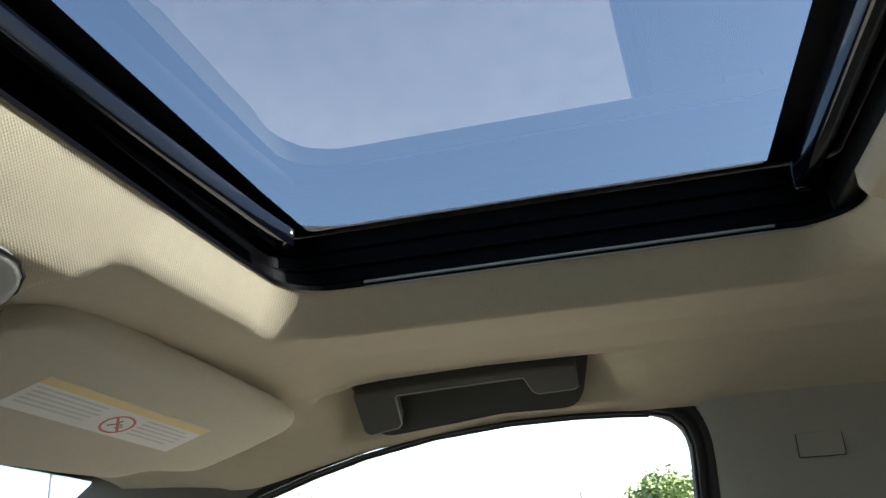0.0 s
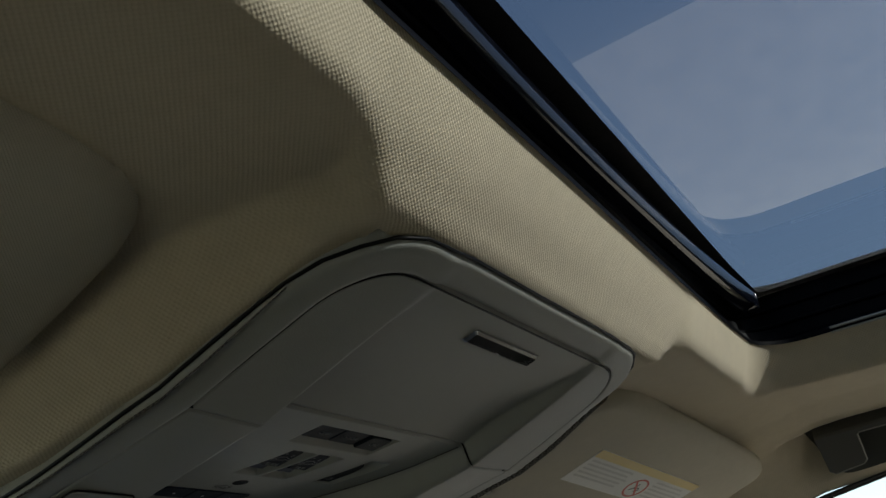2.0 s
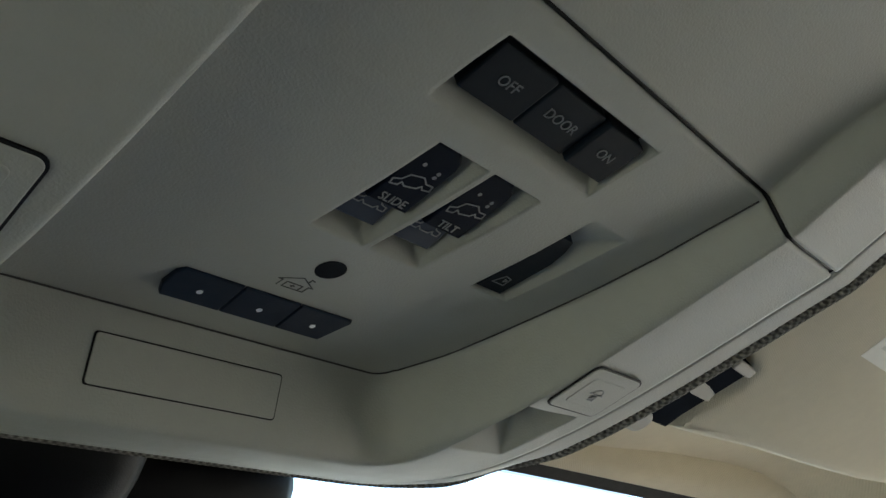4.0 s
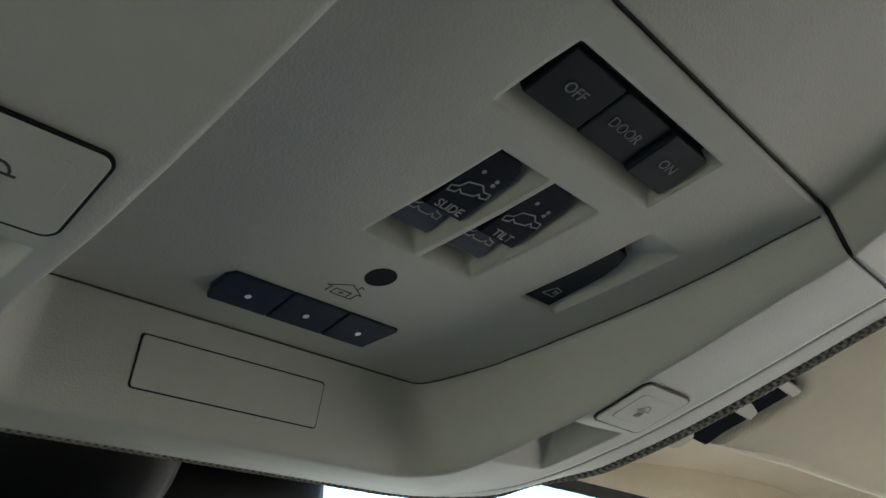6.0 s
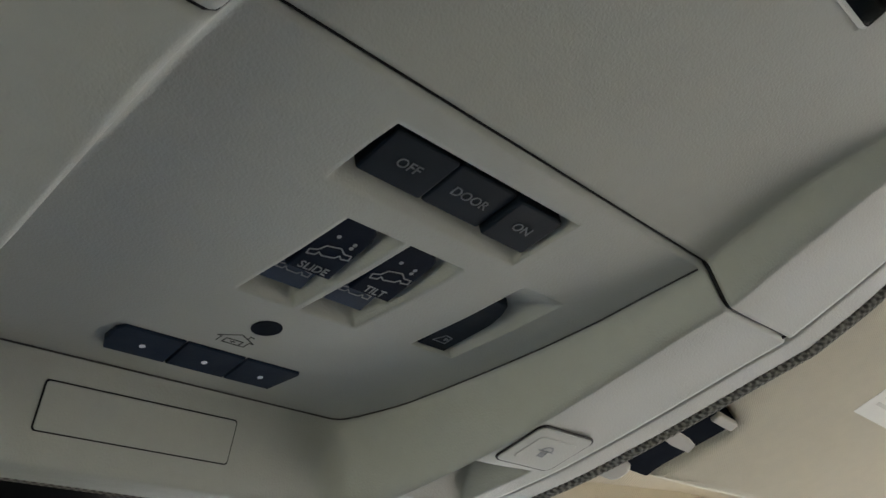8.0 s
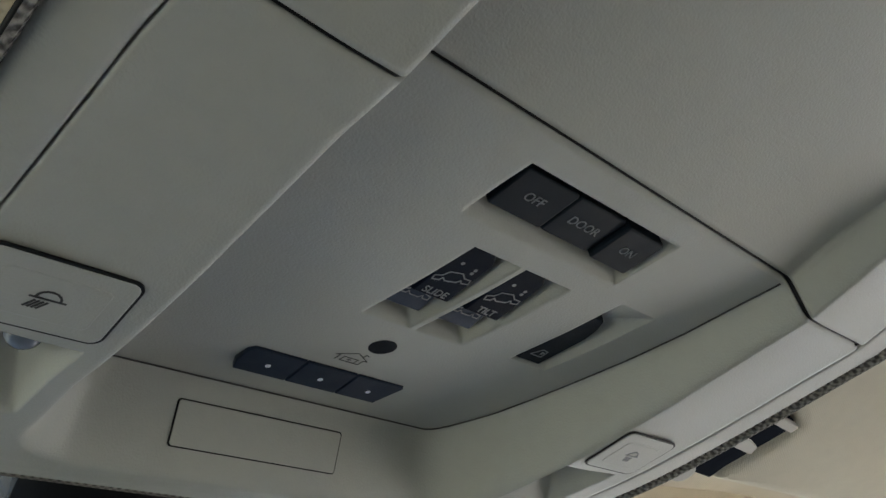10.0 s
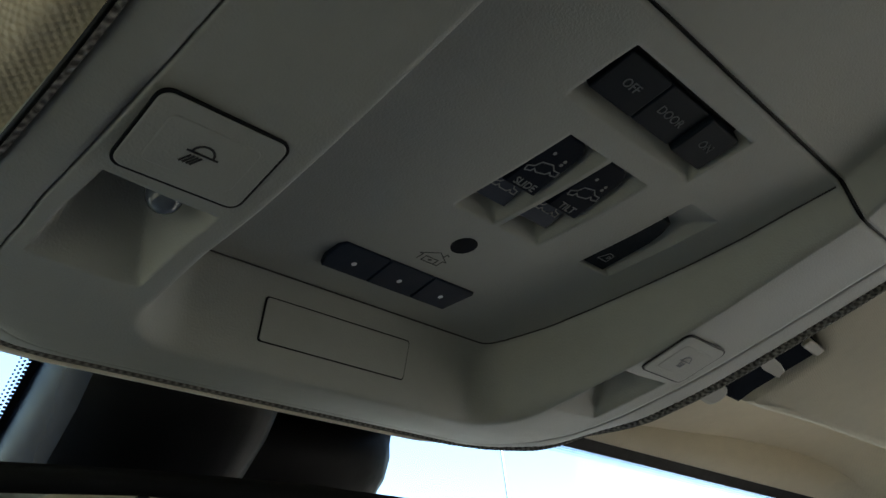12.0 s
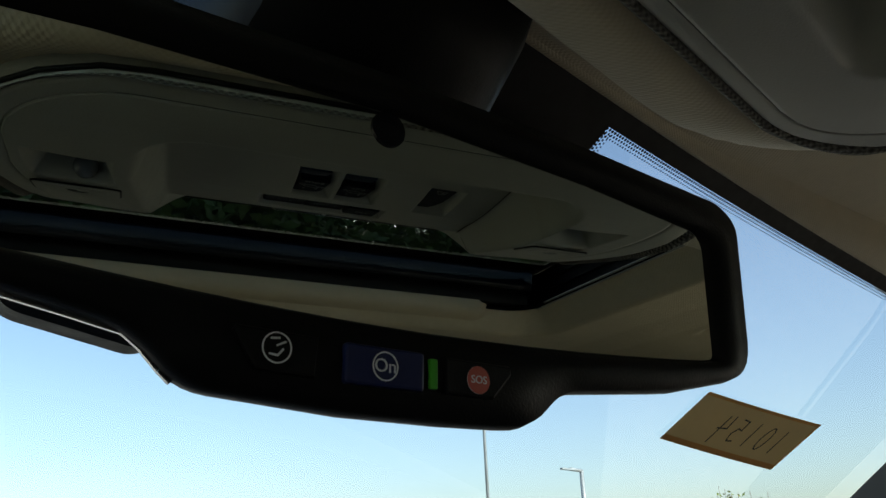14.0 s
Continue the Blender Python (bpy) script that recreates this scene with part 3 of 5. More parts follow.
# surround: a rounded frame, flat below and turned up at its outer edge
def build_surround():
    spec = [(0.0, 0.010, 1), (0.0, 0.0014, 1), (0.0007, 0.0005, 1), (0.0018, 0.0001, 1), (0.004, 0, 0), (0.008, 0, 0), (0.0125, 0, 0), (0.0142, 0.0001, 0), (0.0148, 0.0008, 0), (0.0148, 0.014, 0)]
    w, ya, yb = 0.1315, 0.2360, 0.5025
    loops = []
    for d, up, _ in spec:
        hw, a, b = w - d, ya + d * 0.86, yb - d * 0.42
        r0, r1 = 0.040 - d * 0.8, 0.052 - d * 0.83
        pts = []
        for cx, cy, a0, r in ((hw - r0, a + r0, -90, r0), (hw - r1, b - r1, 0, r1), (-hw + r1, b - r1, 90, r1), (-hw + r0, a + r0, 180, r0)):
            for i in range(15):
                g = radians(a0 + 90 * i / 14)
                pts.append((cx + r * math.cos(g), cy + r * math.sin(g)))
        full = []
        for i, p in enumerate(pts):
            nx = pts[(i + 1) % len(pts)]
            full.append(p)
            if i % 15 == 14:
                for k in range(1, 60):
                    full.append((p[0] + (nx[0] - p[0]) * k / 60, p[1] + (nx[1] - p[1]) * k / 60))
        full = np.array(full)
        f = d / 0.0148
        full[:, 0] *= rim_reach(full[:, 0], full[:, 1]) * (1 - f) + panel_reach(full[:, 0], full[:, 1]) * f
        loops.append((full, up))
    rim = loops[0][0]
    tube("surround_gap", [(s * 1.007 + float(centre(y)), y + (0.0009 if y > 0.4 else -0.0009 if y < 0.28 else 0), float(console_z(s, y)) + 0.0026) for s, y in rim[::3]], 0.0008, BLACK, console, closed=True, sides=6, label="dark gap round the surround")
    m = len(loops[0][0])
    verts, faces = [], []
    for pts, up in loops:
        z = console_z(pts[:, 0], pts[:, 1]) + up
        verts += np.stack([pts[:, 0] + centre(pts[:, 1]), pts[:, 1], z], -1).tolist()
    for i in range(len(loops) - 1):
        for j in range(m):
            l = (j + 1) % m
            faces.append((i * m + j, i * m + l, (i + 1) * m + l, (i + 1) * m + j))
    return mesh_object("surround", verts, faces, PLASTIC, console, True)


build_surround()


def build_edge_strip():
    """Woven headliner edge beside the surround, its shade put into the colour."""
    w, ya, yb = 0.1315, 0.2360, 0.5025
    loops = []
    for d, up in ((0.0006, 0.0020), (-0.0004, -0.0002), (-0.0020, -0.0010), (-0.0040, -0.0006), (-0.0060, 0.0006), (-0.0074, 0.0030)):
        hw, a, b = w - d, ya + 0.004 + d, yb - d * 0.5
        pts = []
        for y in np.linspace(a + 0.036, b - 0.052, 120):
            pts.append((hw - 0.0001, y))
        for i in range(1, 20):
            g = radians(90 * i / 20)
            pts.append((hw - 0.052 + 0.052 * math.cos(g), b - 0.052 + 0.052 * math.sin(g)))
        x_end = pts[-1][0]
        pts += [(x_end * (1 - i / 30), b) for i in range(1, 31)]
        loops.append((pts, up))
    for side in (1, -1):
        verts, faces = [], []
        m = len(loops[0][0])
        for pts, up in (loops if side > 0 else loops[:3]):
            for s, y in pts:
                verts.append((side * s * float(rim_reach(side, y)) + float(centre(y)), y, float(console_z(min(s, 0.1315), min(y, 0.503))) + up))
        for i in range(len(verts) // m - 1):
            for j in range(m - 1):
                faces.append((i * m + j, i * m + j + 1, (i + 1) * m + j + 1, (i + 1) * m + j))
        mesh_object("edge_strip", verts, faces, MESH, console, True, "woven headliner edge, shade put into its colour")


build_edge_strip()
# a dark backing above the gaps
mesh_object("backing", [(x + float(centre(y)), y, float(land(y)) + 0.040) for x, y in ((-0.118, 0.243), (0.118, 0.243), (0.118, 0.50), (-0.118, 0.50))], [(0, 1, 2, 3)], BLACK, console, False)

# lid of the sunglasses bin
POCKETS[:] = [(-0.0276, 0.0308, 0.2609, 0.2685, 0.0035, 0.0035)]
lid = console_panel("lid", 0.2500, 0.3284, 0.1163, 0.0276, 0.0008, PLASTIC, "closed sunglasses bin lid")

# base panel with its switch hollows
POCKETS[:] = []
WELLS[:] = [
    (-0.0300, 0.0292, 0.3378, 0.3574, 2.6, 3.0, 6.0, 1.7, 0.0056),      # dome light keys
    (-0.0168, 0.0000, 0.3656, 0.4038, 7.0, 1.7, 6.0, 2.0, 0.0080), (0.0022, 0.0202, 0.3656, 0.4038, 7.0, 1.7, 6.0, 2.0, 0.0080),
    (0.0400, 0.0568, 0.3622, 0.4024, 7.0, 1.15, 0.42, 5.0, 0.0062),     # slot
    (-0.1085, -0.0815, 0.4165, 0.4485, 2.2, 1.9, 5.0, 0.85, 0.0150), (0.0815, 0.1085, 0.4165, 0.4485, 1.9, 2.2, 5.0, 0.85, 0.0150),
]
console_panel("base_panel", 0.3298, 0.4959, 0.1163, 0.0008, 0.0395, PLASTIC)

# dark seams round the panels
def panel_seam(y0, y1, w, r0, r1, steps):
    out = []
    for y in np.linspace(y0, y1, steps):
        hw = rounded_half_width(y, w, y0, y1, r0, r1)
        out.append((hw, y))
    return out


side_line = panel_seam(0.2498, 0.4961, 0.1165, 0.0278, 0.0397, 260)
for name, chain_ in (("seam", side_line + [(-s, y) for s, y in reversed(side_line)] + [side_line[0]]),):
    tube(name, [(s + float(centre(y)), y, float(console_z(s, y)) + 0.0007) for s, y in chain_], 0.0005, BLACK, console, sides=6, label="dark seam round the panels")
tube("seam", [(s + float(centre(0.329)), 0.329, float(console_z(s, 0.329)) + 0.0014) for s in np.linspace(-0.1165, 0.1165, 120)], 0.0008, BLACK, console, sides=6, label="dark seam between lid and base")

# bright frame of the lid's push latch
latch = part("latch", slab_bm(rounded_rect(-0.0290, 0.0290, -0.0036, 0.0036, 0.0010), 0.0012, 0.0003, m=at_console(0.0016, 0.2647, -0.0030)), LATCH, lid, "dark push latch")
bm = bmesh.new()
m = at_console(0.0016, 0.2647, -0.0022)
outer, inner = rounded_rect(-0.0294, 0.0294, -0.0041, 0.0041, 0.0013, 4), rounded_rect(-0.0280, 0.0280, -0.0030, 0.0030, 0.0009, 4)
rings = [[bm.verts.new((x, y, z)) for x, y in o] for o, z in ((outer, 0), (outer, 0.0026), (inner, 0.0040), (inner, 0.0004))]
for a, b in zip(rings, rings[1:]):
    for i in range(len(a)):
        bm.faces.new((a[i], a[(i + 1) % len(a)], b[(i + 1) % len(a)], b[i]))
bm.transform(m)
part("latch_frame", bm, CHROME, lid, "chrome latch frame")


# dome light switch: three keys in one hollow
def dome_key(s0, s1, text, proud):
    w = s1 - s0
    m = at_console((s0 + s1) / 2, 0.3464, -0.0057 + proud)
    key = part("switch_key", slab_bm(rounded_rect(-w / 2, w / 2, -0.0068, 0.0070, 0.0009), 0.0042, 0.0006, m=m), BUTTON, console, "dark grey dome light key")
    lettering("legend", text, 0.0038, m @ Matrix.Translation((0, 0, 0.0043)), INK_DIM, key)


dome_key(-0.0270, -0.0083, "OFF", 0.0)
dome_key(-0.0080, 0.0105, "DOOR", 0.0)
dome_key(0.0112, 0.0266, "ON", 0.0013)
part("hollow_floor", slab_bm(rounded_rect(-0.0282, 0.0276, -0.0066, 0.0080, 0.0008), 0.0004, 0.0001, m=at_console(0.0, 0.3464, -0.0056)), BLACK, console, "black floor of the key hollow")


def car_outline(k):
    """Little side view of a car, for the rocker legends."""
    return [(x * k, y * k) for x, y in ((-1.0, -0.25), (-1.0, 0.05), (-0.62, 0.12), (-0.35, 0.45), (0.35, 0.45), (0.62, 0.12), (1.0, 0.05), (1.0, -0.25), (0.62, -0.25), (0.5, -0.05), (0.3, -0.25), (-0.3, -0.25), (-0.5, -0.05), (-0.62, -0.25), (-1.0, -0.25))]


def rocker(s0, s1, word):
    """Roof rocker: a raised rear half with its word and a sunk front half."""
    w, c = s1 - s0, (s0 + s1) / 2
    m = at_console(c, 0.3779, -0.0072) @ Matrix.Rotation(radians(-4), 4, "X")
    outline = [(-w / 2, -0.0108), (w / 2, -0.0108), (w / 2, 0.0060), (w / 2 - 0.0008, 0.0086), (w / 2 - 0.0026, 0.0104), (w / 2 - 0.0050, 0.0110), (-w / 2 + 0.0016, 0.0110), (-w / 2, 0.0098)]
    key = part("rocker", slab_bm(outline, 0.0062, 0.0007, m=m), BUTTON_SKY, console, "dark roof rocker switch")
    ml = at_console(c, 0.3930, -0.0056) @ Matrix.Rotation(radians(-9), 4, "X")
    low = part("lower_key", slab_bm(rounded_rect(-w / 2, w / 2, -0.0052, 0.0054, 0.0004), 0.0034, 0.0005, m=ml), BUTTON_LOW, key)
    face = m @ Matrix.Translation((0, 0, 0.0063))
    lettering("legend", word, 0.0036, face @ Matrix.Translation((0, -0.0086, 0)) @ Matrix.Diagonal((0.95, 1, 1, 1)), INK, key)
    part("legend", stroke_bm([car_outline(0.0054)], 0.00038, 0.0001, face @ Matrix.Translation((-0.0002, -0.0018, 0)) @ Matrix.Rotation(radians(14), 4, "Z")), INK, key)
    dots = bmesh.new()
    for dx, dy in ((-0.0022, 0.0042), (0.0030, 0.0036), (0.0030, 0.0022)):
        b2 = disc_bm(0.0006, 0.0001, face @ Matrix.Translation((dx, dy, 0)), 8)
        me = bpy.data.meshes.new("tmp")
        b2.to_mesh(me)
        b2.free()
        dots.from_mesh(me)
        bpy.data.meshes.remove(me)
    part("legend", dots, INK, key)
    low_face = ml @ Matrix.Translation((0, 0.0012, 0.0035))
    part("legend", stroke_bm([car_outline(0.0048)], 0.00036, 0.0001, low_face), INK, low)


rocker(-0.0162, -0.0034, "SLIDE")
rocker(0.0030, 0.0162, "TILT")

# single key in its own slot, with a scoop behind it
mk = at_console(0.0466, 0.3916, -0.0038)
key = part("slot_key", slab_bm([(-0.0060, -0.0098), (0.0050, -0.0098), (0.0050, 0.0090), (0.0034, 0.0150), (0.0010, 0.0192), (-0.0060, 0.0196)], 0.0030, 0.0005, m=mk), BUTTON, console, "black key in a slot")
face = mk @ Matrix.Translation((-0.0012, -0.0040, 0.0031))
part("legend", stroke_bm([[(-0.0024, -0.0018), (0.0024, -0.0018), (0.0020, 0.0016), (-0.0006, 0.0020), (-0.0024, -0.0018)], [(0.0008, -0.0006), (0.0016, 0.0004), (0.0004, 0.0008), (0.0008, -0.0006)]], 0.00035, 0.0001, face), INK, key)

# microphone hole and the remote-opener row with its printed house
part("microphone", ring_bm(0.0028, 0.0042, 0.0003, at_console(0.0025, 0.4168, -0.0001)), LATCH, console, "round microphone port")
part("microphone_grille", disc_bm(0.0029, 0.0003, at_console(0.0025, 0.4168, -0.0001)), LATCH, console)
house = [[(-0.0050, -0.0028), (-0.0050, 0.0006), (-0.0066, 0.0006), (0, 0.0046), (0.0066, 0.0006), (0.0050, 0.0006), (0.0050, -0.0028), (0.0024, -0.0028)],
         [(-0.0030, -0.0028), (-0.0030, 0.0002), (0.0030, 0.0002), (0.0030, -0.0028), (-0.0030, -0.0028)], [(-0.0008, -0.0012), (0.0008, -0.0012)], [(0, -0.0018), (0, -0.0006)], [(0.0030, 0.0030), (0.0030, 0.0050), (0.0044, 0.0044)]]
part("house_legend", stroke_bm(house, 0.00036, 0.0001, at_console(0.0008, 0.4276, 0.00005) @ Matrix.Diagonal((0.85, 0.85, 1, 1))), INK_DARK, console, "printed outline of a house")
for k in range(3):
    c = -0.0186 + 0.0186 * k
    out = [(-0.0090, -0.0062), (0.0090, -0.0062), (0.0090, 0.0062), (-0.0090, 0.0062)]
    if k == 0:
        out = [(-0.0098, -0.0022), (-0.0082, -0.0062), (0.0090, -0.0062), (0.0090, 0.0062), (-0.0082, 0.0062), (-0.0098, 0.0040)]
    if k == 2:
        out = [(-0.0090, -0.0062), (0.0062, -0.0062), (0.0098, 0.0050), (0.0090, 0.0062), (-0.0090, 0.0062)]
    b = part("opener_key", slab_bm(out, 0.0019, 0.0005, m=at_console(c + 0.0006, 0.4414, -0.0004) @ Matrix.Rotation(radians(-7), 4, "X")), BUTTON_OPENER, console, "black remote opener key, sky reflection put into its colour")
    part("marker_dot", disc_bm(0.0009, 0.00015, at_console(c + 0.0006, 0.4422, -0.0004) @ Matrix.Rotation(radians(-7), 4, "X") @ Matrix.Translation((0, 0, 0.0019)), 12), DOT, b, "white dot")

# fine joint round the hollow's floor
chain = []
for y in np.linspace(0.331, 0.4550, 60):
    chain.append((0.0815 - float(hollow_width(y)), y))
for k in range(1, 16):
    g = radians(90 * k / 16)
    chain.append((0.0600 + 0.0065 * math.cos(g), 0.4550 + 0.0065 * math.sin(g)))
full_chain = chain + [(0.0600 - 0.1260 * k / 40, 0.4615) for k in range(41)]
tube("joint", [(s + float(centre(y)), y, float(floor_z(y)) - 0.0002) for s, y in full_chain], 0.0003, INK_DARK, console, sides=6, label="fine dark joint round the switch field")

# cover plate in the front wall
wall = Vector((0, 1.0, -2.62)).normalized()
xa = Vector((1, 0, 0))
za = xa.cross(-wall)
cover_m = Matrix((xa, -wall, za)).transposed().to_4x4()
cover_m.translation = Vector((-0.0025, 0.4684, float(console_z(-0.0025, 0.4684)))) - za * 0.0007
part("cover_gap", slab_bm(rounded_rect(-0.0299, 0.0299, -0.0070, 0.0070, 0.0012), 0.0012, 0.0002, m=cover_m), BLACK, console)
part("cover_plate", slab_bm(rounded_rect(-0.0295, 0.0295, -0.0066, 0.0066, 0.0010), 0.0014, 0.0002, m=cover_m), PLASTIC, console, "blank cover plate")


# map lights: key, lens and its hollow
def map_light(c, w, mirror, ky):
    key = part("map_light_key", slab_bm(rounded_rect(-w / 2, w / 2, -0.0104, 0.0104, 0.0026), 0.0010, 0.0004, m=at_console(c, ky, 0.0001)), PLASTIC, console, "flush map light key")
    part("key_gap", slab_bm(rounded_rect(-w / 2 - 0.0006, w / 2 + 0.0006, -0.0110, 0.0110, 0.0030), 0.0006, 0.0001, m=at_console(c, ky, 0.0002)), BLACK, key)
    part("key_pad", slab_bm(rounded_rect(-w / 2 + 0.004, w / 2 - 0.004, -0.0068, 0.0066, 0.0018), 0.0005, 0.0004, m=at_console(c, ky, 0.0008)), PLASTIC, key)
    face = at_console(c, ky, 0.00135) @ Matrix.Diagonal((0.8, 0.8, 1, 1))
    dome = [(0.0030 * math.cos(g), 0.0030 * math.sin(g)) for g in (math.pi * i / 8 for i in range(9))]
    rays = [[(-0.0020 + 0.0010 * i - 0.0006 * mirror, -0.0012), (-0.0026 + 0.0010 * i - 0.0016 * mirror, -0.0040)] for i in range(4)]
    part("lamp_legend", stroke_bm([dome + [dome[0]], [(-0.0042, 0), (0.0042, 0)]] + rays, 0.0006, 0.0001, face), INK_DARK if mirror > 0 else INK, key)
    bulb = bmesh.new()
    bmesh.ops.create_uvsphere(bulb, u_segments=20, v_segments=12, radius=0.0042)
    bulb.transform(at_console(c + 0.005 * mirror, 0.4206, -0.0050 if mirror > 0 else -0.0120))
    part("map_light_lens", bulb, LENS, console, "clear bulb-shaped map light lens", True)


map_light(-0.0968, 0.0288, 1, 0.4018)
map_light(0.0962, 0.0262, -1, 0.4018)


# ---------------------------------------------------------------- sunroof
sunroof = thing("sunroof", "closed tinted glass sunroof in a stepped black frame", "sunroof", kind="structure")


def sweep_opening(name, profile, mat, parent, label=""):
    """A profile of (outward, z) carried round the roof opening."""
    cnt = (80, 40, 14)
    verts, faces = [], []
    for d, z in profile:
        pts = outline_offset(d, cnt)
        verts += [(x, y, z) for x, y in pts]
    m = len(outline_offset(0, cnt))
    for i in range(len(profile) - 1):
        for j in range(m):
            l = (j + 1) % m
            faces.append((i * m + j, i * m + l, (i + 1) * m + l, (i + 1) * m + j))
    return mesh_object(name, verts, faces, mat, parent, False, label)


def sweep_frame(name, profile, mat, label=""):
    """A profile of (half width, front, rear, corner radius, z) carried round the opening."""
    cnt = (80, 40, 14)
    verts, faces = [], []
    for hx, f, b, r, z in profile:
        verts += [(x, y, z) for x, y in outline_box(hx, f, b, r, cnt)]
    m = len(verts) // len(profile)
    for i in range(len(profile) - 1):
        for j in range(m):
            l = (j + 1) % m
            faces.append((i * m + j, i * m + l, (i + 1) * m + l, (i + 1) * m + j))
    return mesh_object(name, verts, faces, mat, sunroof, False, label)


sweep_frame("frame", [(0.3806, 0.2101, -0.1665, 0.038, 1.5172), (0.3806, 0.2101, -0.1665, 0.038, 1.5205), (0.3870, 0.2165, -0.173, 0.040, 1.5235), (0.3900, 0.2240, -0.178, 0.036, 1.5270), (0.3905, 0.2260, -0.178, 0.034, 1.5360),
                      (0.3872, 0.2265, -0.177, 0.030, 1.5370), (0.3872, 0.2265, -0.176, 0.028, 1.5385), (0.3910, 0.2265, -0.176, 0.026, 1.5400), (0.3910, 0.2260, -0.175, 0.022, 1.5500), (0.3880, 0.2240, -0.174, 0.020, 1.5510),
                      (0.3915, 0.2240, -0.172, 0.018, 1.5530), (0.3915, 0.2220, -0.170, 0.014, 1.5655)], FRAME_BLACK)
for sd in (-1, 1):
    for k, (dx, dz) in enumerate(((0.0, 0.0), (-0.0022, 0.0030))):
        tube("edge_trim", [(sd * (0.3815 + dx), y, 1.5172 + dz) for y in np.linspace(0.160, -0.150 + 0.03 * k, 20)], 0.0011, PLASTIC_LIP, sunroof, sides=6, label="pale edge trim beside the opening")
pane = outline_offset(0.012, (40, 20, 8))
bm = bmesh.new()
bot = [bm.verts.new((x, y, 1.5672)) for x, y in pane]
bm.faces.new(list(reversed(bot)))
facing(part("glass", bm, GLASS_ROOF, sunroof, "tinted sunroof glass"), (0, 0, 1.2))
# dark print round the rim of the glass, deeper at the rear
sweep_frame("glass_print", [(0.395, 0.2260, -0.181, 0.016, 1.5664), (0.3825, 0.1985, -0.124, 0.006, 1.5660)], FRIT)


def roof_rail(y, z, w, h, half, mat, label, bow=0.0):
    """A rounded cross rail of the sunroof."""
    verts, faces = [], []
    n, k = 60, 14
    for i in range(n + 1):
        x = -half + 2 * half * i / n
        yy = y - bow * (x / half) ** 2 + (float(skew(x)) if y > 0 else 0)
        for q in range(k):
            a = 2 * math.pi * q / k
            ca, sa = math.cos(a), math.sin(a)
            verts.append((x, yy + w / 2 * math.copysign(abs(ca) ** 0.4, ca), z + h / 2 * math.copysign(abs(sa) ** 0.4, sa)))
    for i in range(n):
        for q in range(k):
            faces.append((i * k + q, i * k + (q + 1) % k, (i + 1) * k + (q + 1) % k, (i + 1) * k + q))
    faces += [tuple(range(k)), tuple(n * k + q for q in reversed(range(k)))]
    return mesh_object("rail", verts, faces, mat, sunroof, True, label)


roof_rail(0.2125, 1.5480, 0.013, 0.015, 0.345, BLACK_GLOSS, "gloss black wind deflector rail", bow=0.012)
roof_rail(-0.141, 1.5500, 0.012, 0.024, 0.372, BLACK_GLOSS, "gloss black rear rail")
roof_rail(-0.163, 1.5330, 0.016, 0.020, 0.376, BLACK, "black rear guide rail")
# front edge of the drawn-back sunshade
verts, faces = [], []
prof = [(-0.160, 1.5300), (-0.1555, 1.5240), (-0.1555, 1.5140), (-0.160, 1.5070), (-0.172, 1.5030), (-0.195, 1.5005)]
nx = 60
for i in range(nx + 1):
    x = -0.335 + 0.67 * i / nx
    e = 1 - smoothstep(0.315, 0.335, abs(x))
    for y, z in prof:
        verts.append((x, -0.19 + (y + 0.19) * float(0.4 + 0.6 * e), 1.517 + (z - 1.517) * float(0.5 + 0.5 * e)))
k = len(prof)
faces = [(i * k + q, (i + 1) * k + q, (i + 1) * k + q + 1, i * k + q + 1) for i in range(nx) for q in range(k - 1)]
mesh_object("sunshade", verts, faces, FABRIC, sunroof, True, "beige sunshade drawn back")


# ---------------------------------------------------------------- sun visors
def visor_point(x, y, side, lift=0.0):
    """On the visor's underside; lift goes up into its body."""
    ax = abs(x)
    return (x, y, 1.4470 - 0.108 * (ax - 0.271) - 0.352 * (y - 0.321) + lift)


VISOR_OUT = [(0.1955, 0.315), (0.1985, 0.302), (0.206, 0.2895), (0.219, 0.2805), (0.240, 0.2762), (0.300, 0.2735), (0.360, 0.2700), (0.420, 0.2665), (0.475, 0.2640), (0.490, 0.2640), (0.499, 0.2665), (0.5035, 0.2720), (0.5055, 0.2800),
             (0.5060, 0.3100), (0.5030, 0.3450), (0.4970, 0.3570), (0.4860, 0.3640), (0.4740, 0.3690), (0.4600, 0.3730), (0.4500, 0.3800), (0.4430, 0.3900), (0.4360, 0.3960), (0.4240, 0.3995), (0.3800, 0.4080), (0.3380, 0.4140), (0.2700, 0.4220), (0.2300, 0.4285), (0.2120, 0.4310), (0.2045, 0.4300), (0.2050, 0.4230), (0.2085, 0.4120), (0.2125, 0.3960), (0.2135, 0.3890), (0.2060, 0.3872), (0.1980, 0.3850), (0.1955, 0.3780), (0.1950, 0.3400)]


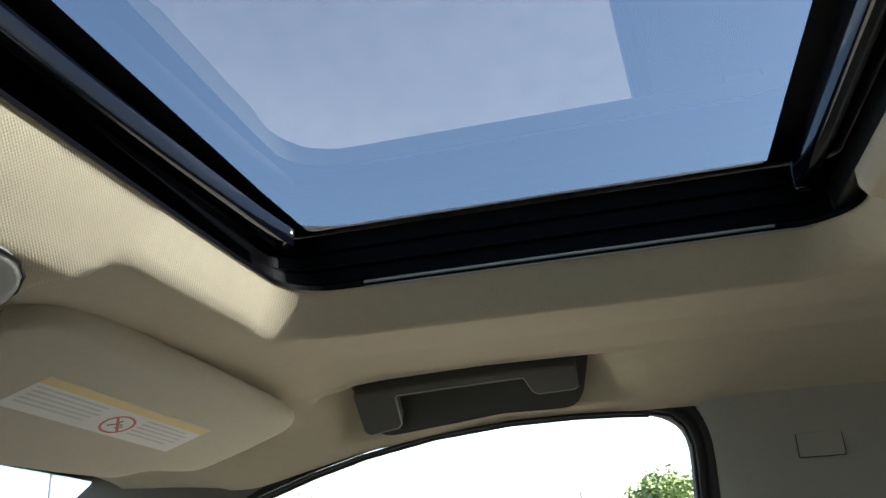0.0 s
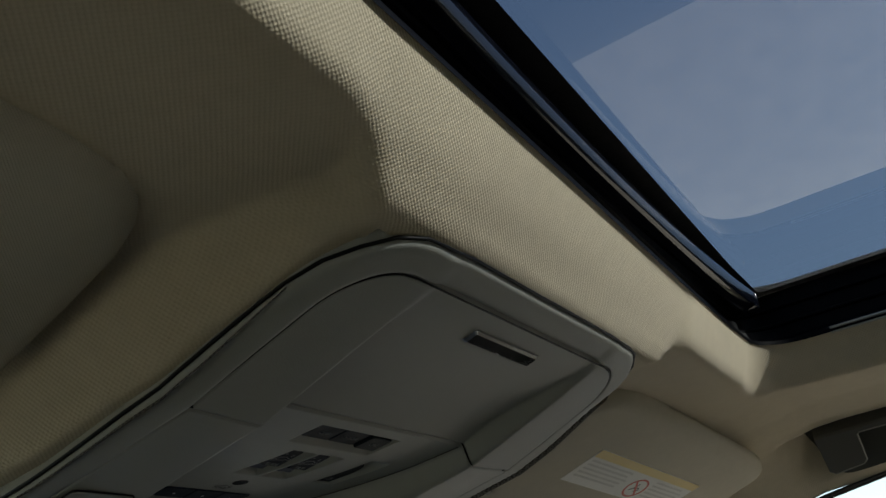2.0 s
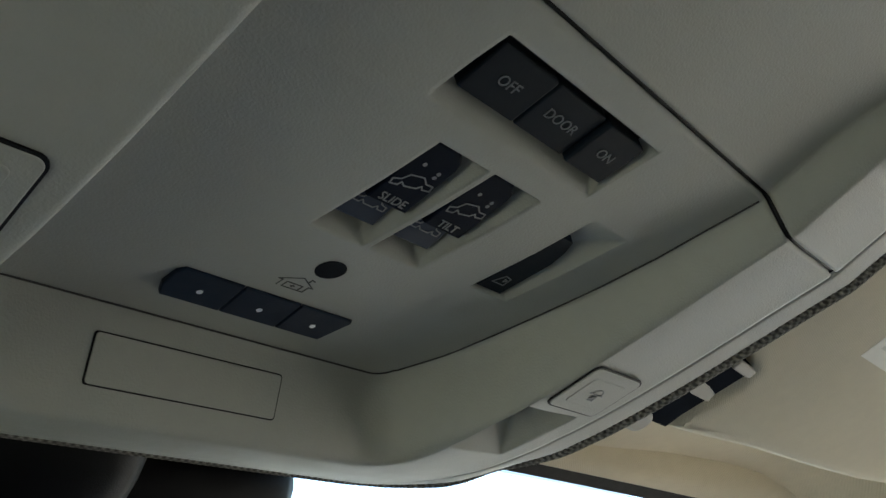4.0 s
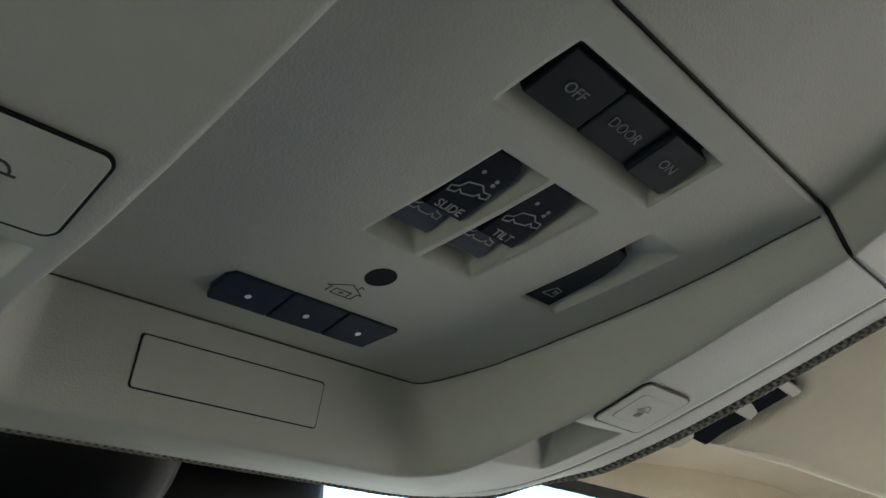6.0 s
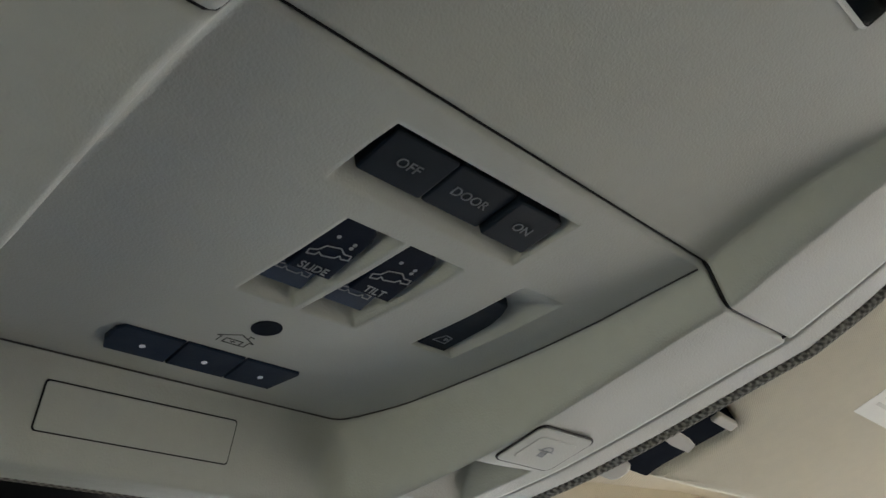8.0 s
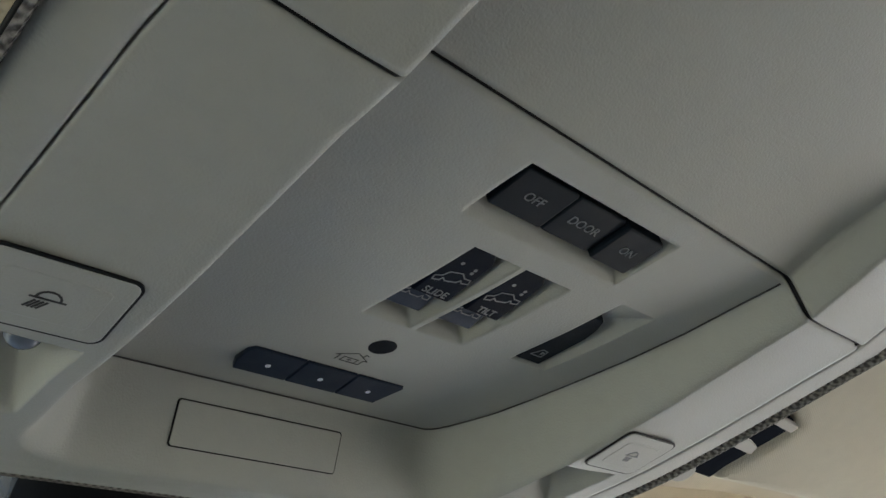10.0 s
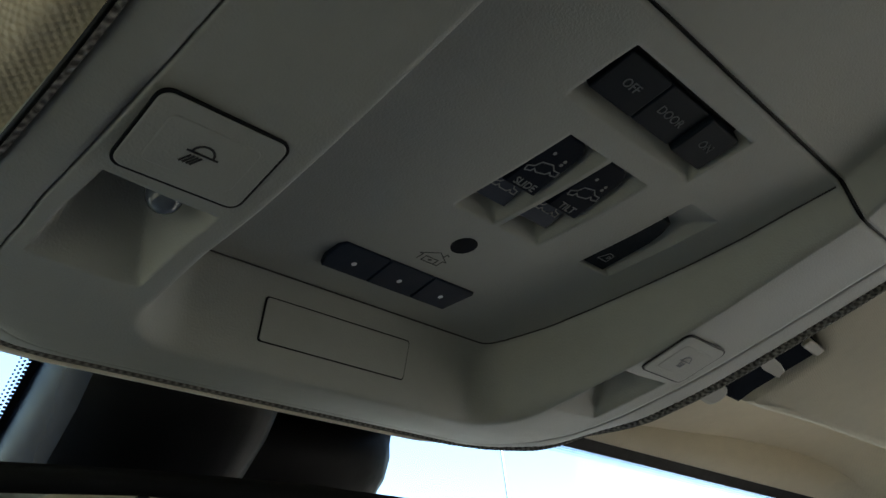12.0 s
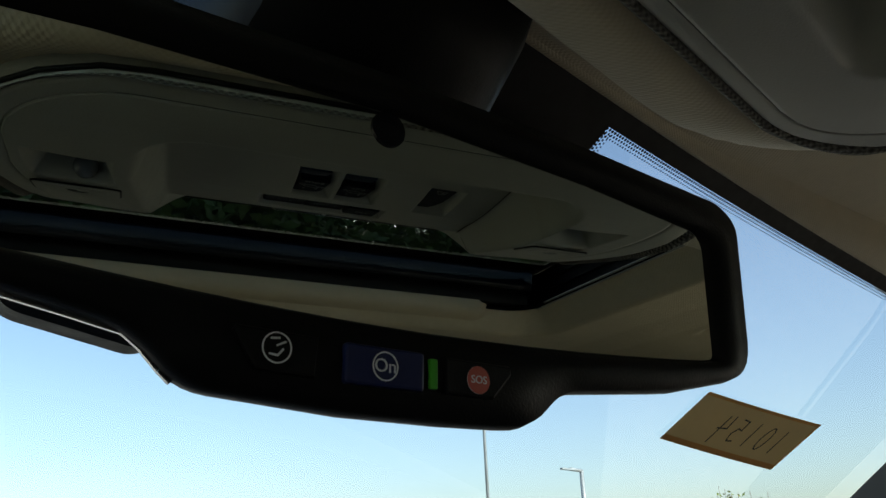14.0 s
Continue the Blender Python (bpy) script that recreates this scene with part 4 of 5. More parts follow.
def sun_visor(side, shift):
    vis = thing("sun_visor", "beige folded-up sun visor against the headliner", "sun visor", "sun visors")
    out = [Vector((x, y)) for x, y in VISOR_OUT]
    fine = []
    for i, p in enumerate(out):
        q = out[(i + 1) % len(out)]
        n = max(1, int((q - p).length / 0.012))
        fine += [p + (q - p) * (j / n) for j in range(n)]
    n = len(fine)
    c = Vector((0.34, 0.34))

    def inset(d):
        res = []
        for i, p in enumerate(fine):
            t = fine[(i + 1) % n] - fine[i - 1]
            res.append(p - Vector((t.y, -t.x)).normalized() * d)
        return res
    loops = [(0.0060, 0.0170), (0.0020, 0.0150), (0.0, 0.0110), (0.0004, 0.0060), (0.0020, 0.0026), (0.0050, 0.0006), (0.009, 0.0)]
    verts, faces = [], []
    for d, lift in loops:
        for p in inset(d):
            verts.append(visor_point(side * p.x + shift, p.y, side, lift))
    for i in range(len(loops) - 1):
        for j in range(n):
            l = (j + 1) % n
            faces.append((i * n + j, i * n + l, (i + 1) * n + l, (i + 1) * n + j))
    last = (len(loops) - 1) * n
    faces.append(tuple(last + j for j in range(n)))
    faces.append(tuple(reversed(range(n))))
    body = mesh_object("panel", verts, faces, VISOR, vis, True)
    me = body.data
    me.polygons[len(me.polygons) - 2].use_smooth = False
    return vis


def visor_frame(x, y, lift=-0.0002):
    """Frame on the passenger visor's underside: x outward, y rearward, z down."""
    xa = Vector((1, 0, -0.108)).normalized()
    ya = Vector((0, -1, 0.352)).normalized()
    za = xa.cross(ya).normalized()
    ya = za.cross(xa)
    m = Matrix((xa, ya, za)).transposed().to_4x4()
    m.translation = Vector(visor_point(x, y, 1)) + za * lift
    return m


visor_r = sun_visor(1, 0.0)
sun_visor(-1, 0.048)
visor_r["label"] = "beige folded-up sun visor with an airbag warning label"
# clip for the visor rod, fixed to the lining
clip = thing("visor_clip", "visor clip below the headliner, dark slab as notch shade", "visor clip")
cm = visor_frame(0.2000, 0.4090, -0.018)
# dark slab fills the notch in place of its shaded depth
part("base", slab_bm([(-0.020, -0.0225), (0.0055, -0.0215), (0.0065, -0.0120), (0.0130, 0.0160), (0.0135, 0.0225), (-0.016, 0.0225)], 0.0172, 0.0015, m=cm), CLIP_DARK, clip)
part("tongue", slab_bm([(-0.016, 0.0005), (-0.004, -0.0012), (0.0085, -0.0008), (0.0075, 0.0042), (0.0010, 0.0056), (-0.016, 0.0066)], 0.0022, 0.0008, m=cm @ Matrix.Translation((0, 0, 0.0160))), EDGE_PALE, clip, "grey tongue of the clip")
part("rod_end", slab_bm(rounded_rect(-0.024, -0.0065, -0.0300, -0.0175, 0.0056), 0.0070, 0.0025, m=cm @ Matrix.Translation((0, 0, 0.0120))), EDGE_PALE, clip, "grey rounded rod end")
part("end_piece", slab_bm(rounded_rect(-0.002, 0.0130, 0.0180, 0.0228, 0.0015), 0.0024, 0.0008, m=cm @ Matrix.Translation((0, 0, 0.0166))), EDGE_PALE, clip, "grey end of the clip")

# the warning label
lm = visor_frame(0.3466, 0.3318)
la = radians(-4.2)
lm = lm @ Matrix.Rotation(-la, 4, "Z")
LW, LH = 0.1745, 0.0400
warn = part("warning_label", slab_bm([(-LW / 2, -LH / 2), (LW / 2 - 0.003, -LH / 2), (LW / 2, LH / 2), (-LW / 2 + 0.003, LH / 2)], 0.0004, 0.0001, m=lm), PAPER, visor_r, "white airbag warning label with yellow band")
part("band", slab_bm([(-LW / 2 + 0.0034, LH / 2 - 0.0088), (LW / 2 - 0.0006, LH / 2 - 0.0088), (LW / 2 - 0.0002, LH / 2 - 0.0004), (-LW / 2 + 0.0034, LH / 2 - 0.0004)], 0.0002, 0.00005, m=lm @ Matrix.Translation((0, 0, 0.0004))), YELLOW, warn, "yellow band")
rr = random.Random(4)
rows = []
for col in (0, 1):
    for r in range(5):
        x0 = -LW / 2 + 0.007 if col == 0 else 0.026
        x1 = x0 + (0.074 if col == 0 else 0.052) * rr.uniform(0.8, 1.0)
        y = LH / 2 - 0.0128 - 0.0046 * r
        rows.append([(x0, y), (x1, y)])
for row in rows:
    part("text_line", stroke_bm([row], 0.0019, 0.0001, lm @ Matrix.Translation((0, 0, 0.00045))), GREY_INK, warn, "grey bar of small print")
pic = lm @ Matrix.Translation((0.0085, -0.0055, 0.00045)) @ Matrix.Diagonal((1.0, 0.86, 1, 1))
part("prohibition_ring", ring_bm(0.0118, 0.0138, 0.00015, pic), RED, warn, "red prohibition ring")
part("prohibition_bar", stroke_bm([[(-0.0088, 0.0088), (0.0088, -0.0088)]], 0.0021, 0.00017, pic), RED, warn)
part("pictogram", stroke_bm([[(-0.006, -0.004), (-0.002, 0.0), (0.004, 0.001)], [(-0.002, 0.0), (-0.001, 0.006)], [(0.002, -0.005), (0.006, -0.001)]], 0.0013, 0.00012, pic), INK_DARK, warn)


# ---------------------------------------------------------------- grab handles
def grab_handle(side, y0, y1):
    """A folded handle: two broad feet and a slim grip between."""
    h = thing("grab_handle", "grey plastic roof grab handle folded into its hollow", "grab handle", "grab handles")
    L = y1 - y0
    lift = lambda a, b: (a, max(b - 0.003 - 0.003 * a / L, 0.0045))
    # local: a forward along the roof, b down the curve towards the window
    pts = [(0.004, -0.014), (L - 0.004, -0.012), (L, -0.006), (L - 0.004, 0.042), (L - 0.008, 0.046), (L - 0.034, 0.0435), (L - 0.0375, 0.040), (L - 0.039, 0.012), (L - 0.042, 0.0055), (L - 0.050, 0.0030),
           (0.062, -0.0010), (0.055, 0.0005), (0.051, 0.0050), (0.046, 0.0235), (0.042, 0.027), (0.012, 0.0250), (0.008, 0.022), (0.0, -0.006)]

    def place(a, b, out):
        y = y0 + a
        f = y
        x = 0.5150 + 0.78 * b
        z = 1.4690 - 0.62 * b - 0.00035 * 0 + (interp(f, EDGE) - 1.44) * (0.35 + 8 * b)
        return Vector((side * x, y, z)) + Vector((-side * 0.62, 0, -0.78)) * out
    pts = [lift(a, b) for a, b in pts]
    # face of the grip in columns from its straight upper edge to the stepped lower one
    low = list(reversed(pts[3:17]))
    knots = sorted(set([a for a, b in low] + [0.062 + (L - 0.112) * k / 8 for k in range(9)]))
    rows = 5
    verts, faces = [], []
    for a in knots:
        b0, b1 = -0.0045 + 0.003 * a / L, interp(a, low)
        column = [(b0, -0.012), (b0, 0.0008)] + [(b0 + 0.0014 + (b1 - b0 - 0.0028) * k / rows, 0.0028) for k in range(rows + 1)] + [(b1, 0.0008), (b1, -0.012)]
        verts += [place(a, float(b), o) for b, o in column]
    m = rows + 5
    for i in range(len(knots) - 1):
        for j in range(m - 1):
            faces.append((i * m + j, i * m + j + 1, (i + 1) * m + j + 1, (i + 1) * m + j))
    faces += [tuple(range(m)), tuple(range(len(verts) - 1, len(verts) - m - 1, -1))]
    mesh_object("grip", verts, faces, HANDLE, h, False)
    # pale line drawn along the lower edge as its highlight
    tube("grip_edge_highlight", [place(a, b, 0.0012) for a, b in reversed(pts[3:17])], 0.0009, EDGE_PALE, h, sides=6, label="pale highlight line on the lower edge")
    # dark sheet over the hollow: the plate and the shade that fills it
    na, nb = 40, 14
    verts, faces = [], []
    for i in range(na + 1):
        for j in range(nb + 1):
            y = y0 - 0.004 + (L + 0.012) * i / na
            x = 0.5115 + (0.060 - 0.030 * abs(2 * i / na - 1) ** 14) * j / nb
            verts.append((side * x, y, float(lining_z(x, y)) - 0.0030))
    faces = [(i * (nb + 1) + j, (i + 1) * (nb + 1) + j, (i + 1) * (nb + 1) + j + 1, i * (nb + 1) + j + 1) for i in range(na) for j in range(nb)]
    mesh_object("back_plate_shade", verts, faces, HANDLE, h, True, "dark plate behind the grip, with the hollow's shade in it")
    return h


grab_handle(1, 0.020, 0.222)
grab_handle(-1, 0.020, 0.222)
grab_handle(1, -0.846, -0.652)
grab_handle(-1, -0.846, -0.652)


# ---------------------------------------------------------------- windshield, header and camera housing
def shield_y(x, z):
    return 0.587 + (1.449 - z) / 0.7 - 0.30 * x * x


shield = thing("windshield", "clear curved windshield with black dotted edge print", "windshield", kind="structure")
Z0, Z1 = 0.98, 1.470


def shield_patch(name, x0, x1, z0, z1, mat, label="", off=0.0, nx=40, nz=16, half=None):
    verts, faces = [], []
    for i in range(nz + 1):
        z = z0 + (z1 - z0) * i / nz
        for j in range(nx + 1):
            x = x0 + (x1 - x0) * j / nx
            if half:
                x = x / x1 * (0.60 + 0.22 * (1.47 - z))
            verts.append((x, shield_y(x, z) - off, z))
    faces = [(i * (nx + 1) + j, i * (nx + 1) + j + 1, (i + 1) * (nx + 1) + j + 1, (i + 1) * (nx + 1) + j) for i in range(nz) for j in range(nx)]
    return mesh_object(name, verts, faces, mat, shield, True, label)


facing(shield_patch("pane", -0.7, 0.7, Z0, Z1, GLASS_FRONT, half=True), (0, 0, 1.2)).visible_shadow = False


def frit_low(x):
    """Lower edge of the black print along the top of the glass."""
    return 1.4515 - 0.090 * x * x


def print_band(name, xs, lo, hi, off=0.003):
    verts, faces = [], []
    for x in xs:
        for f in (0, 0.5, 1):
            z = lo(x) * (1 - f) + hi(x) * f
            verts.append((x, shield_y(x, z) - off, z))
    for i in range(len(xs) - 1):
        for q in range(2):
            faces.append((i * 3 + q, (i + 1) * 3 + q, (i + 1) * 3 + q + 1, i * 3 + q + 1))
    mesh_object(name, verts, faces, FRIT, shield, True)


print_band("edge_print", list(np.linspace(-0.60, 0.60, 81)), lambda x: frit_low(x), lambda x: 1.475 - 0.06 * x * x)
# black patch behind the camera housing
PATCH_L, PATCH_R = -0.050, 0.133


def patch_low(x):
    return 1.378


print_band("camera_print", list(np.linspace(PATCH_L, PATCH_R, 16)), patch_low, lambda x: 1.452)
verts, faces = [], []


def frit_dot(x, z, r):
    b = len(verts)
    for k in range(6):
        a = math.pi / 3 * k
        xx, zz = x + r * math.cos(a), z + r * math.sin(a) * 0.57
        verts.append((xx, shield_y(xx, zz) - 0.0032, zz))
    faces.append(tuple(b + k for k in range(6)))


for row in range(3):
    r = 0.00078 - 0.00014 * row
    for sgn, start in ((1, PATCH_R), (-1, PATCH_L)):
        x = start + sgn * (row % 2) * 0.00095
        while abs(x) < 0.60:
            frit_dot(x, frit_low(x) - 0.0006 - 0.00095 * row, r)
            x += sgn * 0.0019
    z = 1.448 - (row % 2) * 0.00055
    while z > 1.378:
        frit_dot(PATCH_L - 0.0006 - 0.0017 * row, z, r)
        frit_dot(PATCH_R + 0.0006 + 0.0017 * row, z, r)
        z -= 0.0011
dots = mesh_object("edge_dots", verts, faces, FRIT, shield, False)
tagged(dots, kind="stuff")

# front edge trim of the lining above the glass
verts, faces = [], []
xs = np.linspace(-0.60, 0.60, 81)
for x in xs:
    yb = 0.5705 - 0.27 * x * x
    zl = float(lining_z(min(abs(x), 0.585) * np.sign(x), yb - 0.002))
    zf = frit_low(x) + 0.0030
    yg = shield_y(x, zf) - 0.005
    for y, z in ((yb - 0.006, zl + 0.001), (yb - 0.001, min(zl, zf + 0.006)), (max(yb, yg - 0.005), zf + 0.0005), (yg, zf + 0.0025), (yg + 0.003, zf + 0.012)):
        verts.append((x, y, z))
faces = [(i * 5 + q, (i + 1) * 5 + q, (i + 1) * 5 + q + 1, i * 5 + q + 1) for i in range(len(xs) - 1) for q in range(4)]
tagged(mesh_object("header_trim", verts, faces, FABRIC), "beige fabric header edge above the windshield", "header trim", kind="structure")

# camera and sensor cover on the glass
def arc(points, n=5):
    """Rounds each corner of a closed chain whose corners carry a radius."""
    out = []
    m = len(points)
    for i, (x, y, r) in enumerate(points):
        p, a, b = Vector((x, y)), Vector(points[i - 1][:2]), Vector(points[(i + 1) % m][:2])
        if r <= 0:
            out.append((x, y))
            continue
        da, db = (a - p), (b - p)
        r1 = min(r, da.length * 0.48, db.length * 0.48)
        s, e = p + da.normalized() * r1, p + db.normalized() * r1
        for k in range(n + 1):
            t = k / n
            q = s * (1 - t) ** 2 + p * (2 * t * (1 - t)) + e * t * t
            out.append((q.x, q.y))
    return out


cover = thing("camera_cover", "black plastic sensor cover behind the mirror on the windshield", "sensor cover")


def cover_part(name, section, zs, mat, label="", smooth=True):
    """A section of (x, stand-off) carried down the glass; zs gives height, widening and depth factor."""
    verts, faces = [], []
    n = len(section)
    for z, grow, deep in zs:
        for x, d in section:
            xx = x + grow * (x - 0.045) / 0.1
            verts.append((xx, shield_y(xx, z) - 0.002 - d * deep, z - d * deep * 0.2))
    for i in range(len(zs) - 1):
        for j in range(n - 1):
            faces.append((i * n + j, i * n + j + 1, (i + 1) * n + j + 1, (i + 1) * n + j))
    return mesh_object(name, verts, faces, mat, cover, smooth, label)


MAIN_Z = [(1.383, 0.0, 0.9), (1.390, 0.0, 1.0), (1.40, 0.0, 1.0), (1.425, 0.0, 1.0), (1.440, 0.0, 0.86), (1.452, 0.0, 0.66), (1.468, 0.0, 0.35)]
cover_part("facet", [(-0.047, 0.0), (-0.0455, 0.012), (-0.0385, 0.033), (-0.0365, 0.0375)], MAIN_Z, COVER_GLOSS, "glossy bevelled flank of the cover")
cover_part("shell", [(-0.0365, 0.0375), (-0.029, 0.0455), (-0.018, 0.0530), (-0.006, 0.0570), (0.004, 0.0580), (0.016, 0.0580), (0.026, 0.0575), (0.035, 0.0550), (0.0415, 0.0490), (0.045, 0.0400), (0.046, 0.0200), (0.0465, 0.0)], MAIN_Z, BLACK, "black main cover")
tube("cover_joint", [(-0.016, shield_y(-0.016, z) - 0.0545 * k, z - 0.0108 * k) for z, k in ((1.386, 0.97), (1.40, 1.0), (1.425, 1.0), (1.440, 0.86))], 0.0006, RUBBER, cover, sides=6)
SIDE_Z = [(1.383, -0.012, 0.8), (1.392, -0.010, 0.9), (1.405, -0.004, 1.0), (1.414, 0.003, 1.0), (1.422, 0.003, 0.9), (1.430, 0.0, 0.68), (1.436, -0.004, 0.4), (1.440, -0.007, 0.06)]
cover_part("side_shell", [(0.046, 0.0400), (0.060, 0.0395), (0.080, 0.0380), (0.100, 0.0350), (0.118, 0.0300), (0.132, 0.0220), (0.141, 0.0120), (0.145, 0.0)], SIDE_Z, FRAME_BLACK, "smaller side cover")

# paper tag stuck inside the glass
tc_ = [(0.348, 1.356), (0.484, 1.343), (0.488, 1.370), (0.352, 1.380)]


def tag_point(u, v, off=0.003):
    a = Vector(tc_[0]).lerp(Vector(tc_[1]), u)
    b = Vector(tc_[3]).lerp(Vector(tc_[2]), u)
    p = a.lerp(b, v)
    return Vector((p.x, shield_y(p.x, p.y) - off, p.y))


tag_thing = thing("paper_tag", "yellowed paper tag with handwritten numbers on the windshield", "paper tag")
verts = [tag_point(u, v, f) for f in (0.0032, 0.0026) for v in (0, 1) for u in np.linspace(0, 1, 9)]
faces = [(j, j + 1, 9 + j + 1, 9 + j) for j in range(8)] + [(18 + j, 27 + j, 27 + j + 1, 18 + j + 1) for j in range(8)]
mesh_object("sheet", verts, faces, TAG, tag_thing, False)
for name, (u0, u1, v0, v1) in dict(lower=(0, 1, 0, 0.10), rim=(0.985, 1.0, 0, 1), upper=(0.0, 1, 0.94, 1)).items():
    verts = [tag_point(u, v, 0.0035) for v in (v0, v1) for u in np.linspace(u0, u1, 9)]
    mesh_object("coloured_edge", verts, [(j, j + 1, 9 + j + 1, 9 + j) for j in range(8)], TAG_EDGE, tag_thing, False, "orange edge of the tag")
o0, ou, ov = tag_point(0.53, 0.50, 0.0037), tag_point(0.60, 0.50, 0.0037), tag_point(0.53, 0.60, 0.0037)
xa = (ou - o0).normalized()
ya = (ov - o0)
ya = (ya - xa * ya.dot(xa)).normalized()
za = xa.cross(ya)
tm = Matrix((xa, ya, za)).transposed().to_4x4()
tm.translation = o0
DIGITS = {"0": [[(0.5 + 0.36 * math.cos(radians(g)), 0.5 + 0.5 * math.sin(radians(g))) for g in range(80, 451, 30)]], "1": [[(0.55, 1.0), (0.48, 0.0)]],
          "4": [[(0.25, 1.0), (0.12, 0.48), (0.90, 0.42)], [(0.72, 0.95), (0.66, -0.18)]], "5": [[(0.85, 0.98), (0.30, 0.95), (0.24, 0.55), (0.58, 0.60), (0.84, 0.36), (0.62, 0.04), (0.18, 0.08)]]}
strokes = []
for i, ch in enumerate("10154"):
    for chain in DIGITS[ch]:
        pts = [((i - 2.5) * 0.0172 + 0.0122 * x, 0.021 * (y - 0.5)) for x, y in chain]
        strokes.append([(0.004 - x + 0.16 * y, y) for x, y in pts])
part("handwriting", stroke_bm(strokes, 0.0011, 0.0001, tm), INK_DARK, tag_thing, "dark handwritten numbers seen from behind")

# ---------------------------------------------------------------- rear view mirror
MU0 = Vector((0.96525816, -0.24710609, 0.08494272))
MV0 = Vector((-0.09100708, -0.01320296, 0.99576272))
ca, sa = math.cos(-0.10), math.sin(-0.10)
MU, MV = (MU0 * ca + MV0 * sa).normalized(), (MV0 * ca - MU0 * sa).normalized()
mirror_m = Matrix((MU, MV, MU.cross(MV))).transposed().to_4x4()
mirror_m.translation = Vector((-0.0240, 0.5530, 1.3216))
mirror_m = mirror_m @ Matrix.Rotation(radians(0.6), 4, "X") @ Matrix.Rotation(radians(0.6), 4, "Y")
MIRROR_EYE = Vector((-0.138, 0.438, 1.284))
mirror_m = Matrix.Translation(MIRROR_EYE) @ Matrix.Scale(1.01, 4) @ Matrix.Translation(-MIRROR_EYE) @ mirror_m
mirror = thing("rear_view_mirror", "black rear-view mirror with button row and assistance buttons", "rear-view mirror")


glass_bottom = [(u, 0.0083 + 0.0055 * abs(u / 0.104) ** 1.8) for u in np.linspace(-0.100, 0.100, 21)]
glass_out = arc([(-0.1045, 0.0142, 0.004)] + [(u, v, 0) for u, v in glass_bottom] + [(0.1045, 0.0142, 0.004), (0.1052, 0.0512, 0.006), (0.06, 0.0552, 0), (0, 0.0574, 0), (-0.06, 0.0552, 0), (-0.1052, 0.0512, 0.006)])
shell_out = arc([(-0.1050, 0.0112, 0.014), (-0.0490, 0.0018, 0.010), (-0.0395, -0.0076, 0.006), (-0.0071, -0.0097, 0), (0.0168, -0.0098, 0), (0.0375, -0.0093, 0.006), (0.0470, -0.0002, 0.006), (0.0862, 0.0038, 0), (0.1195, 0.0110, 0.010), (0.1215, 0.0570, 0.010), (0.1140, 0.0618, 0.008), (0.0600, 0.0650, 0), (0, 0.0660, 0), (-0.0600, 0.0650, 0), (-0.1140, 0.0618, 0.008), (-0.1205, 0.0570, 0.010), (-0.1180, 0.0160, 0.010)])


def ray_radius(outline, cx, cy, ang):
    """Distance from a centre to a closed outline along an angle."""
    best = 0.001
    d = Vector((math.cos(ang), math.sin(ang)))
    n = len(outline)
    for i in range(n):
        a, b = Vector(outline[i]) - Vector((cx, cy)), Vector(outline[(i + 1) % n]) - Vector((cx, cy))
        e = b - a
        den = d.x * e.y - d.y * e.x
        if abs(den) < 1e-12:
            continue
        t = (a.x * e.y - a.y * e.x) / den
        s = (a.x * d.y - a.y * d.x) / den
        if t > 0 and -1e-6 <= s <= 1 + 1e-6:
            best = max(best, t)
    return best


angs = sorted({round(math.atan2((v - 0.031), u), 5) for u, v in glass_out + shell_out} | {round(-math.pi + 2 * math.pi * i / 180, 5) for i in range(180)})
gl = [(ray_radius(glass_out, 0, 0.031, a), a) for a in angs]
sh = [(ray_radius(shell_out, 0, 0.031, a), a) for a in angs]
verts, faces = [], []
n = len(angs)
for kind, scale, z in (("s", 0.50, -0.038), ("s", 0.68, -0.034), ("s", 0.83, -0.023), ("s", 0.935, -0.0115), ("s", 0.990, -0.0045), ("s", 1.0, -0.0008), ("s", 0.985, 0.0032), ("m", 0.5, 0.0040), ("g", 1.02, 0.0030), ("g", 1.0, 0.0008)):
    for (rg, a), (rs, _) in zip(gl, sh):
        r = rs * scale if kind == "s" else (rg * scale if kind == "g" else rg + (rs * 0.985 - rg) * 0.5)
        verts.append(mirror_m @ Vector((r * math.cos(a), 0.031 + r * math.sin(a), z)))
rows_ = 10
for i in range(rows_ - 1):
    for j in range(n):
        l = (j + 1) % n
        faces.append((i * n + j, i * n + l, (i + 1) * n + l, (i + 1) * n + j))
faces.append(tuple(reversed(range(n))))
mesh_object("shell", verts, faces, BLACK, mirror, True, "textured black mirror shell")
part("back_shell", slab_bm(arc([(-0.0690, 0.0100, 0.003), (-0.0655, 0.0062, 0.004), (-0.0414, 0.0019, 0.003), (-0.0300, 0.0100, 0.004), (-0.0300, 0.0350, 0.004), (-0.0690, 0.0350, 0.004)]), 0.0100, 0.0030, m=mirror_m @ Matrix.Translation((0, 0, -0.0240))), BLACK, mirror, "rounded black back shell")
part("mirror_glass", slab_bm(glass_out, 0.0012, 0.0004, m=mirror_m), MIRROR, mirror, "silvered mirror glass")
part("light_sensor", disc_bm(0.0042, 0.0004, mirror_m @ Matrix.Translation((0.0, 0.0530, 0.0013))), BLACK_GLOSS, mirror, "round dark light sensor")
part("rim_line", stroke_bm([[(-0.1060, 0.0112), (-0.0683, 0.0050), (-0.0586, 0.0033), (-0.0492, 0.0015), (-0.0460, -0.0008), (-0.0424, -0.0044), (-0.0405, -0.0060)]], 0.0010, 0.0010, mirror_m @ Matrix.Translation((0, 0, -0.003))), CHROME, mirror, "bright lower rim line")


